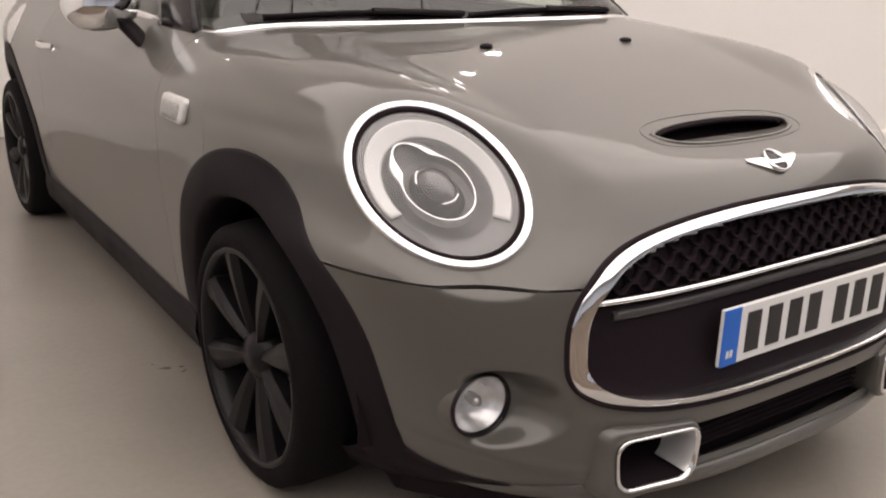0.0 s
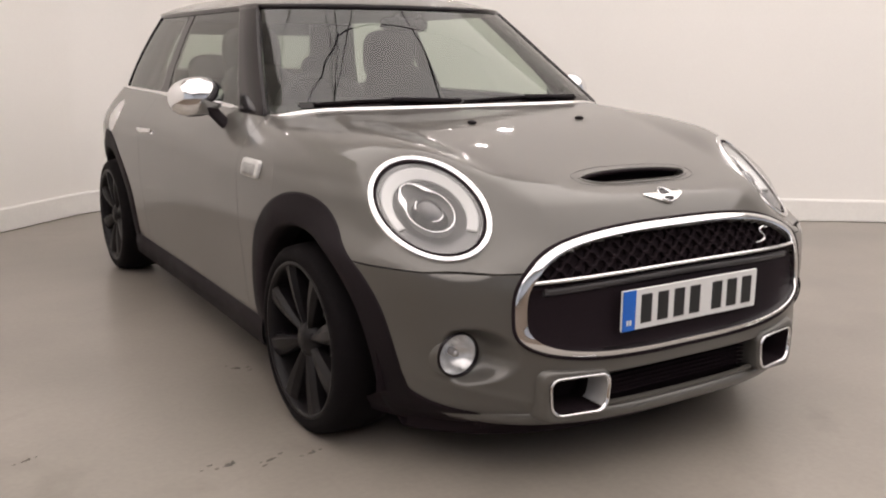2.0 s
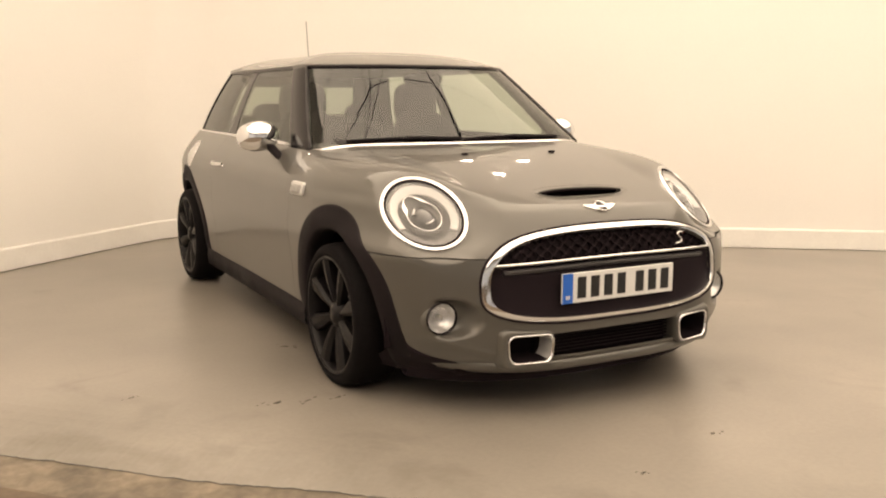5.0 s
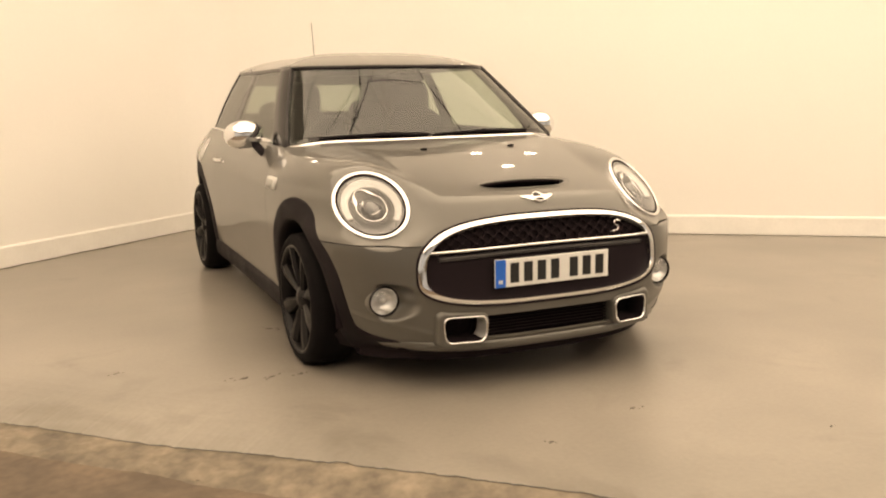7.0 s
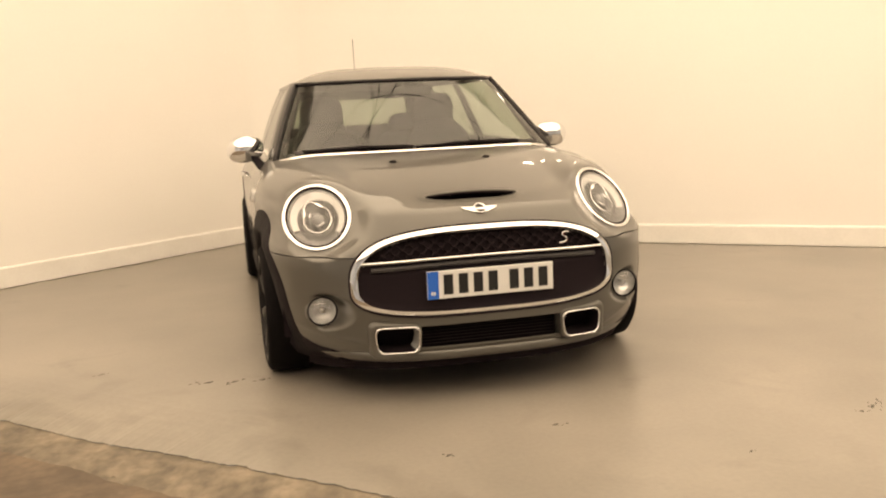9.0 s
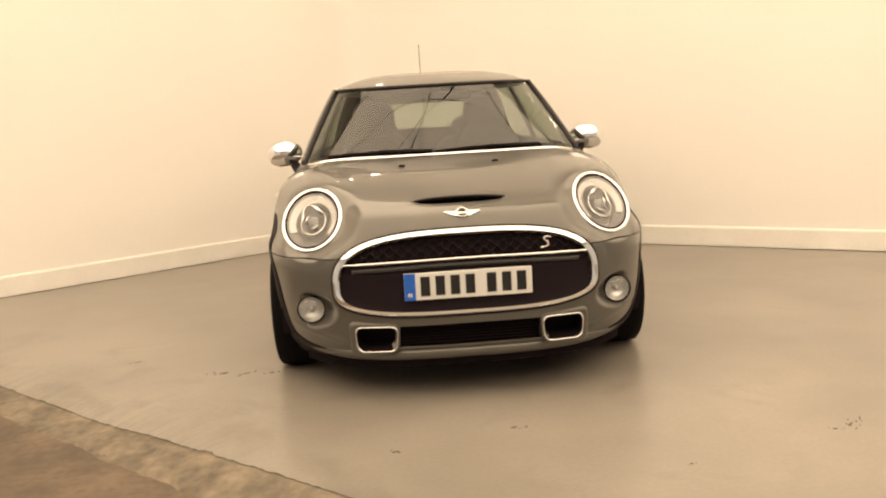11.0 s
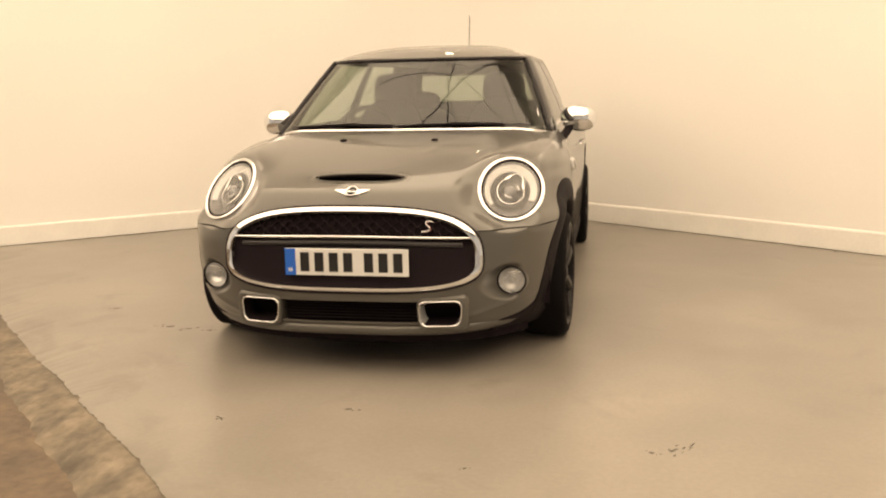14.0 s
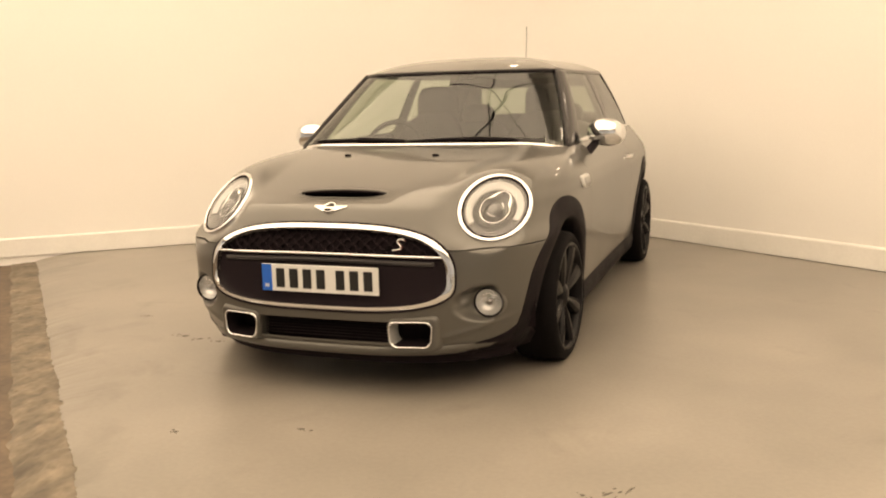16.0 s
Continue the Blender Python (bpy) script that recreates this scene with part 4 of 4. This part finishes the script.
# ---- fog lamps, brake ducts, lower intake ----
FOGLENS = material("fog_reflector", (0.84, 0.84, 0.85), 0.26, 0.68, grain=0.15, size=60, bump=0.25, spread=0)
for s in (-1, 1):
    fx, fz = FOG
    n = 40
    fy = front_y(fx, fz)
    aim = Vector((0.08, -0.997, 0.0)).normalized()
    right = aim.cross(Vector((0, 0, 1))).normalized() * -1

    def fog_at(r, a, d):
        p = Vector((fx, fy, fz)) + right * (r * math.cos(a)) + Vector((0, 0, r * math.sin(a))) + aim * d
        return Vector((s * p.x, p.y, p.z))
    n = 40
    prof = [(0.0615, -0.004), (0.0615, 0.001), (0.060, 0.004), (0.058, 0.006), (0.0555, 0.005), (0.054, -0.006)]
    verts = [fog_at(r, 2 * math.pi * k / n, d) for r, d in prof for k in range(n)]
    fog = mesh_object("fog_lamp", verts, grid_faces(len(prof), n, wrap=True), GLOSS, car, "round fog lamp in a black ring")
    prof = [(0.072, -0.036), (0.066, -0.014), (0.0625, -0.002), (0.0612, -0.001)]
    verts = [fog_at(r, 2 * math.pi * k / n, d) for r, d in prof for k in range(n)]
    mesh_object("collar", verts, grid_faces(len(prof), n, wrap=True), PAINT, fog, "grey collar round the lamp")
    prof = [(0.0555, -0.004), (0.048, 0.006), (0.036, 0.013), (0.02, 0.017), (0.0005, 0.018)]
    verts = [fog_at(r, 2 * math.pi * k / n, d) for r, d in prof for k in range(n)]
    mesh_object("lens", verts, grid_faces(len(prof), n, wrap=True), CLEAR, fog, "clear lens", facing=Vector((s * fx, 1.5, fz))).visible_shadow = False
    prof = [(0.0550, -0.006), (0.045, -0.022), (0.030, -0.034), (0.012, -0.040), (0.0005, -0.041)]
    verts = [fog_at(r, 2 * math.pi * k / n, d) for r, d in prof for k in range(n)]
    mesh_object("reflector", verts, grid_faces(len(prof), n, wrap=True), FOGLENS, fog, "silvered reflector")
    prof = [(0.011, -0.040), (0.011, -0.016), (0.008, -0.010), (0.0005, -0.008)]
    verts = [fog_at(r, 2 * math.pi * k / n, d) for r, d in prof for k in range(n)]
    mesh_object("bulb_cap", verts, grid_faces(len(prof), n, wrap=True), SATIN, fog, "metal bulb cap")


SLEEVE = material("bright_sleeve", (0.84, 0.83, 0.82), 0.25, 0.6)


def rounded_rect(x0, x1, z0, z1, r, slant=0.0, n=6):
    """Corner-rounded outline in x, z; slant pulls the lower edge's ends in."""
    pts = []
    for cx, cz, a0 in ((x1 - r, z1 - r, 0), (x0 + r, z1 - r, 90), (x0 + r, z0 + r, 180), (x1 - r, z0 + r, 270)):
        for k in range(n):
            a = radians(a0 + 90 * k / (n - 1))
            x, z = cx + r * math.cos(a), cz + r * math.sin(a)
            m = (x0 + x1) / 2
            pts.append((m + (x - m) * (1 - slant * (z1 - z) / (z1 - z0)), z))
    return pts


for s in (-1, 1):
    outline = rounded_rect(0.295, 0.472, 0.216, 0.318, 0.030, 0.10)

    def duct_at(x, z, d, grow=0.0):
        cx, cz = 0.383, 0.268
        gx, gz = x + grow * math.copysign(1, x - cx), z + grow * math.copysign(1, z - cz)
        y = -0.008 + 0.032 * max(0, (x - 0.29) / 0.18) ** 1.5
        return Vector((s * gx, y + d, gz))
    n = len(outline)
    prof = [(0.000, 0.010), (0.0024, 0.004), (0.0030, -0.001), (0.0010, -0.004), (-0.0024, -0.003), (-0.0034, 0.006)]
    verts = [duct_at(x, z, d, g) for g, d in prof for x, z in outline]
    duct = mesh_object("brake_duct", verts, grid_faces(len(prof), n, wrap=True), CHROME, car, "square brake duct with a chrome frame")
    # bright inner cheek and floor towards the middle of the car, the rest of the throat dark
    cheek = outline[6:16]
    verts = [duct_at(x, z, d, g) for g, d in ((-0.0042, 0.003), (-0.0075, 0.02), (-0.0095, 0.075)) for x, z in cheek]
    mesh_object("sleeve", verts, grid_faces(3, len(cheek)), SLEEVE, duct, "bright metal sleeve")
    prof = [(-0.0035, 0.006), (-0.0040, 0.010), (-0.005, 0.13)]
    verts = [duct_at(x, z, d, g if k not in range(6, 16) else -0.001) for g, d in prof for k, (x, z) in enumerate(outline)]
    mesh_object("duct_wall", verts, grid_faces(len(prof), n, wrap=True), VOID, duct)
    verts = [duct_at(x, z, 0.125, -0.006) for x, z in outline]
    mesh_object("duct_back", verts, [tuple(range(n))], VOID, duct, "dark opening")
    # grey housing round the frame, slim towards the intake
    prof = [(0.003, 0.004), (0.012, 0.001), (0.020, 0.008), (0.026, 0.03), (0.030, 0.10)]
    verts = [duct_at(x, z, d, g * (0.45 + 0.55 * ease((x - 0.30) / 0.15))) for g, d in prof for x, z in outline]
    mesh_object("duct_housing", verts, grid_faces(len(prof), n, wrap=True), PAINT, duct, "grey painted housing")
rows = [[Vector((x, 0.07, z)) for x in steps(-0.288, 0.288, 20)] for z in steps(0.205, 0.325, 4)]
intake = mesh_object("lower_intake", [p for r in rows for p in r], grid_faces(4, 20), VOID, car, "dark lower air intake with slats")
for k in range(7):
    z = 0.228 + k * 0.0125
    part("slat", box_bm((-0.285, 0.044, z), (0.285, 0.060, z + 0.0035)), VOID, intake, bevel=0.001)
# front lip below the intake
rows = []
for x in steps(-0.67, 0.67, 80):
    e = abs(x) / 0.67
    y = front_y(x, 0.20) - 0.004 + 0.010 * e ** 10
    rows.append([Vector((x, y + d, z + 0.022 * e ** 5)) for d, z in ((0.006, 0.213), (-0.008, 0.208), (-0.014, 0.195), (-0.008, 0.176), (0.03, 0.160), (0.16, 0.156))])
mesh_object("front_lip", [p for r in rows for p in r], grid_faces(80, 6), PAINT, car, "grey lip under the bumper")

# ---- side badge, handles, filler cap ----
BRIGHT = material("bright_trim", (0.60, 0.595, 0.58), 0.35, 0.3, grain=0.1, size=60, spread=0)
INSERT = material("grey_insert", (0.30, 0.295, 0.285), 0.4, grain=0.25, size=160, bump=0.3, spread=0)
for s in (-1, 1):
    def side_at(y, z, lift):
        return Vector((s * (half_width(y, z) + lift), y, z))
    verts, edge = [], rounded_rect(1.026, 1.174, 0.746, 0.802, 0.012, 0.06)
    for lift, k in ((0.0, 1.0), (0.010, 1.0), (0.013, 0.92), (0.013, 0.5)):
        for y, z in edge:
            verts.append(side_at(1.100 + (y - 1.100) * k, 0.774 + (z - 0.774) * k, lift))
    n = len(edge)
    trim = mesh_object("side_trim", verts, grid_faces(4, n, wrap=True) + [tuple(range(3 * n, 4 * n))], BRIGHT, car, "bright metal side trim with an indicator")
    verts = [side_at(1.100 + (y - 1.100) * k, 0.772 + (z - 0.774) * k * 0.9, l) for l, k in ((0.012, 0.74), (0.016, 0.70), (0.0165, 0.3)) for y, z in edge]
    mesh_object("indicator", verts, grid_faces(3, n, wrap=True) + [tuple(range(2 * n, 3 * n))], INSERT, trim, "grey ribbed insert")
    path = []
    for t in steps(0, 1, 24):
        y = 2.36 + 0.19 * t
        path.append((side_at(y, 0.795, 0.008 + 0.024 * math.sin(math.pi * t) ** 0.5), Vector((0, 0, 1)), Vector((s, 0, 0))))
    v, f = tube(path, rounded(0.011, 0.007, 10), closed=False)
    mesh_object("door_handle", v, f, CHROME, car, "chrome bow door handle")
    if s < 0:
        verts = []
        for r, lift in ((0.078, 0.0), (0.074, 0.006), (0.055, 0.009), (0.001, 0.010)):
            for k in range(36):
                a = 2 * math.pi * k / 36
                verts.append(side_at(3.135 + r * math.cos(a), 0.815 + r * math.sin(a), lift))
        mesh_object("filler_cap", verts, grid_faces(4, 36, wrap=True), CHROME, car, "round chrome filler cap")


# ---- door mirrors ----
def superblob(c, size, e=2.6, nu=32, nv=18, keep=None):
    verts = []
    for i in range(nv):
        b = math.pi * (i / (nv - 1) - 0.5)
        for k in range(nu):
            a = 2 * math.pi * k / nu
            q = [math.cos(b) * math.cos(a), math.cos(b) * math.sin(a), math.sin(b)]
            l = sum(abs(t) ** e for t in q) ** (-1 / e)
            verts.append(Vector((c[0] + size[0] * q[0] * l, c[1] + size[1] * q[1] * l, c[2] + size[2] * q[2] * l)))
    return verts, grid_faces(nv, nu, wrap=True)


for s in (-1, 1):
    base = new("door_mirror")
    base.parent = car
    base.location = (s * 0.872, 1.615, 0.972)
    base.rotation_euler = (0.0, s * 0.10, s * 0.22)
    base["label"] = "chrome-capped door mirror on a black foot"
    v, f = superblob((0, 0, 0.004), (0.101, 0.074, 0.073), 2.15)
    v = [Vector((p.x, p.y + 0.25 * p.x * p.x / 0.1, max(p.z, -0.058))) for p in v]
    mesh_object("cap", v, f, CHROME, base, "chrome cap")
    v, f = superblob((0, 0.014, -0.012), (0.093, 0.066, 0.054), 2.2)
    v = [Vector((p.x, p.y + 0.25 * p.x * p.x / 0.1, p.z)) for p in v]
    mesh_object("shell", v, f, PLASTIC, base, "black lower shell")
    v, f = superblob((0, 0.066, 0.0), (0.084, 0.010, 0.052), 3)
    mesh_object("mirror_glass", v, f, CHROME, base, "mirror glass")
    path = []
    for t in steps(0, 1, 12):
        p = Vector((-s * (0.045 + 0.055 * t), 0.010 - 0.07 * t, -0.045 - 0.075 * t))
        path.append((p, Vector((1, 0, 0)), Vector((0, 1, 0))))
    v, f = tube(path, rounded(0.026, 0.040, 12), closed=False)
    mesh_object("foot", v, f, PLASTIC, base, "black mirror foot")

# ---- roof trim, aerial, wipers ----
path = []
for u in steps(0, 2.4, 140):
    p, q = cabin_point(u, 1.308), cabin_point(u + 0.01, 1.308)
    d = (q - p).normalized()
    path.append((p, Vector((d.y, -d.x, 0)), Vector((0, 0, 1))))
mirror_path = [(Vector((-p.x, p.y, p.z)), Vector((-o.x, o.y, 0)), u) for p, o, u in reversed(path[1:])]
v, f = tube(mirror_path + path, rounded(0.010, 0.012, 8, 3), closed=False)
mesh_object("roof_seal", v, f, GLOSS, car, "black line under the roof edge")
AERIAL = min((roof_point(3, k / 60) for k in range(61)), key=lambda p: abs(p.y - 3.29)).z - 0.004
aerial = part("aerial", box_bm((-0.018, 3.25, AERIAL), (0.018, 3.33, AERIAL + 0.024)), GLOSS, car, "thin roof aerial on a small black foot", bevel=0.008)
path = [(Vector((0, 3.285 + 0.04 * t, AERIAL + 0.018 + (1.66 - AERIAL - 0.018) * t)), Vector((1, 0, 0)), Vector((0, 1, 0))) for t in steps(0, 1, 6)]
v, f = tube(path, rounded(0.0022, 0.0022, 6), closed=False)
mesh_object("rod", v, f, PLASTIC, aerial)


def screen_at(x, z, lift):
    """A point of the windscreen."""
    lo, hi = 0.0, 1.0
    for _ in range(20):
        mid = (lo + hi) / 2
        if cabin_point(mid, z).x < abs(x):
            lo = mid
        else:
            hi = mid
    p = cabin_point(lo, z)
    return Vector((x, p.y, z)) + Vector((0, -0.57, 0.82)) * lift


for x0, x1, rest in ((0.52, -0.04, 0), (-0.06, -0.60, 0)):
    path = [(screen_at(x0 + (x1 - x0) * t, 0.957 + 0.010 * math.sin(math.pi * t), 0.011), Vector((0, 0.57, 0.3)), Vector((0, -0.57, 0.82))) for t in steps(0, 1, 24)]
    v, f = tube(path, rounded(0.008, 0.006, 6), closed=False)
    wiper = mesh_object("wiper", v, f, PLASTIC, car, "black windscreen wiper")
    a, b = screen_at(x0 + (x1 - x0) * 0.5, 0.964, 0.020), screen_at(x0 * 0.98, 0.958, 0.016)
    d = (b - a).normalized()
    path = [(a + (b - a) * t, d.cross(Vector((0, -0.57, 0.82))), Vector((0, -0.57, 0.82))) for t in steps(0, 1, 5)]
    v, f = tube(path, rounded(0.009, 0.006, 6), closed=False)
    mesh_object("wiper_arm", v, f, PLASTIC, wiper)
v = [screen_at(x, z, 0.004) for z in (0.950, 0.968) for x in steps(-0.64, 0.64, 50)]
mesh_object("screen_foot", v, grid_faces(2, 50), GLOSS, car, "black band at the windscreen's foot")

# ---- interior ----
DASH = material("dark_dashboard", (0.030, 0.028, 0.027), 0.6, grain=0.15, size=400, bump=0.2)
LINER = material("light_headliner", (0.20, 0.195, 0.185), 0.9, grain=0.06, size=300, bump=0.2)
rows = []
for x in steps(-0.68, 0.68, 40):
    rows.append([Vector((x, y + 0.14 * (x / 0.68) ** 2 * (1 if y < 1.4 else 0), z + (0.03 * bell((x + 0.36) / 0.18) if 1.4 < y < 1.7 else 0))) for y, z in ((1.10, 0.925), (1.25, 0.935), (1.42, 0.945), (1.58, 0.93), (1.66, 0.86), (1.68, 0.6))])
mesh_object("dashboard", [p for r in rows for p in r], grid_faces(40, 6), DASH, car, "dark dashboard top")
us2 = steps(0, 3, 60)
rows = []
for k in range(10):
    r = 1 - k / 9
    row = []
    for u in us2:
        p = cabin_point(u, 1.308)
        q = Vector((0, 2.56, 0)) + (Vector((p.x, p.y, 0)) - Vector((0, 2.56, 0))) * (r * 0.985)
        row.append(Vector((q.x, q.y, 1.296 + 0.075 * (1 - r ** 3))))
    rows.append([Vector((-p.x, p.y, p.z)) for p in reversed(row[1:])] + row)
mesh_object("headliner", [p for r in rows for p in r], grid_faces(10, len(rows[0])), LINER, car, "light grey headliner")
part("cabin_floor", box_bm((-0.72, 1.5, 0.26), (0.72, 3.6, 0.30)), DASH, car)


def car_seat(x, y, name="seat", w=0.25):
    base = new(name)
    base.parent = car
    base.location = (x, y, 0.3)
    base["label"] = "dark sports seat with an integral headrest"
    v, f = superblob((0, 0, 0.18), (w, 0.26, 0.10), 3.5)
    mesh_object("cushion", v, f, SEAT, base)
    v, f = superblob((0, 0.30, 0.46), (w, 0.075, 0.33), 3.2)
    v = [Vector((p.x * (1 - 0.25 * max(0, (p.z - 0.3) / 0.5) ** 2), p.y + 0.32 * (p.z - 0.3) - 0.10 * (abs(p.x) / w) ** 2, p.z)) for p in v]
    mesh_object("backrest", v, f, SEAT, base)
    v, f = superblob((0, 0.47, 0.82), (0.135, 0.055, 0.125), 3.6)
    mesh_object("headrest", v, f, SEAT, base)
    return base


car_seat(-0.36, 1.95)
car_seat(0.36, 1.95)
for x in (-0.32, 0.32):
    base = new("rear_seat")
    base.parent = car
    base.location = (x, 2.75, 0.32)
    v, f = superblob((0, 0.25, 0.38), (0.27, 0.08, 0.30), 3.2)
    v = [Vector((p.x, p.y + 0.3 * (p.z - 0.3), p.z)) for p in v]
    mesh_object("backrest", v, f, SEAT, base)
    v, f = superblob((0, 0.40, 0.72), (0.12, 0.05, 0.08), 2.8)
    mesh_object("headrest", v, f, SEAT, base)
wheel_pose = Matrix.Translation((-0.36, 1.66, 0.885)) @ Matrix.Rotation(radians(-24), 4, "X")
path = []
for k in range(48):
    a = 2 * math.pi * k / 48
    o = Vector((math.cos(a), 0, math.sin(a)))
    path.append((wheel_pose @ (o * 0.178), wheel_pose.to_3x3() @ o, wheel_pose.to_3x3() @ Vector((0, 1, 0))))
v, f = tube(path, rounded(0.015, 0.013, 10))
sw = mesh_object("steering_wheel", v, f, DASH, car, "black three-spoke steering wheel")
for a in (10, 170, 270):
    o = Vector((math.cos(radians(a)), 0, math.sin(radians(a))))
    side = o.cross(Vector((0, 1, 0)))
    path = [(wheel_pose @ (o * r), wheel_pose.to_3x3() @ side, wheel_pose.to_3x3() @ Vector((0, 1, 0))) for r in (0.02, 0.10, 0.17)]
    v, f = tube(path, rounded(0.02, 0.008, 8), closed=False)
    mesh_object("wheel_spoke", v, f, DASH, sw)
v, f = superblob((0, 0, 0), (0.06, 0.03, 0.055), 2.6)
mesh_object("wheel_boss", [wheel_pose @ p for p in v], f, DASH, sw)
v, f = superblob((0.10, 1.80, 1.255), (0.115, 0.022, 0.036), 2.8)
mm = mesh_object("interior_mirror", v, f, GLOSS, car, "black interior mirror behind the windscreen")
v, f = superblob((0.08, 1.73, 1.295), (0.055, 0.05, 0.03), 2.6)
mesh_object("sensor_housing", v, f, GLOSS, mm)

# ---- scuffs and crumbs on the floor ----
GRIT = material("dark_grit", (0.125, 0.114, 0.10), 0.9, grain=0.3, size=80)


verts, faces = [], []


def scuff(x, y, w, d, turn, seed):
    """A ragged fleck of dirt with a few crumbs beside it, lying on the floor."""
    r = random.Random(seed)
    ca, sa = math.cos(turn), math.sin(turn)
    crumbs = [(0.0, 0.0, 0.62)] + [(r.uniform(-1.3, 1.3), r.uniform(-1.6, 1.6), r.uniform(0.10, 0.30)) for _ in range(4)]
    for cx, cy, size in crumbs:
        n = 12
        ring = [1 - 0.65 * r.random() for _ in range(n)]
        first = len(verts)
        for k, z in ((1.0, 0.0005), (0.75, 0.0022)):
            for i in range(n):
                a = 2 * math.pi * i / n
                px, py = w * (cx + size * ring[i] * k * math.cos(a)), d * (cy + size * ring[i] * k * math.sin(a))
                verts.append(Vector((x + px * ca - py * sa, y + px * sa + py * ca, z)))
        faces.extend([tuple(first + i for i in f) for f in grid_faces(2, n, wrap=True)] + [tuple(range(first + n, first + 2 * n))])


for k, (x, y, w, d, turn) in enumerate(((-1.13, 0.63, 0.060, 0.022, 0.3), (-1.02, 0.60, 0.040, 0.016, 0.2), (-0.90, 0.58, 0.028, 0.010, 0.1),
                                        (1.27, -0.63, 0.055, 0.016, 0.9), (1.33, -0.58, 0.065, 0.006, 1.1), (1.20, -0.66, 0.020, 0.012, 0.2),
                                        (0.11, -0.40, 0.036, 0.014, 0.4), (-0.33, -0.55, 0.024, 0.012, 0.0), (0.62, -0.86, 0.018, 0.008, 0.7),
                                        (1.31, 4.07, 0.020, 0.012, 0.0), (2.55, 2.95, 0.020, 0.010, 0.2), (-1.62, 0.95, 0.03, 0.007, 0.5), (-0.845, 1.392, 0.044, 0.016, -0.5))):
    scuff(x, y, w, d, turn, k + 3)
tagged(mesh_object("floor_dirt", verts, faces, GRIT), "dark flecks of dirt scattered on the concrete floor", "dirt", kind="stuff")
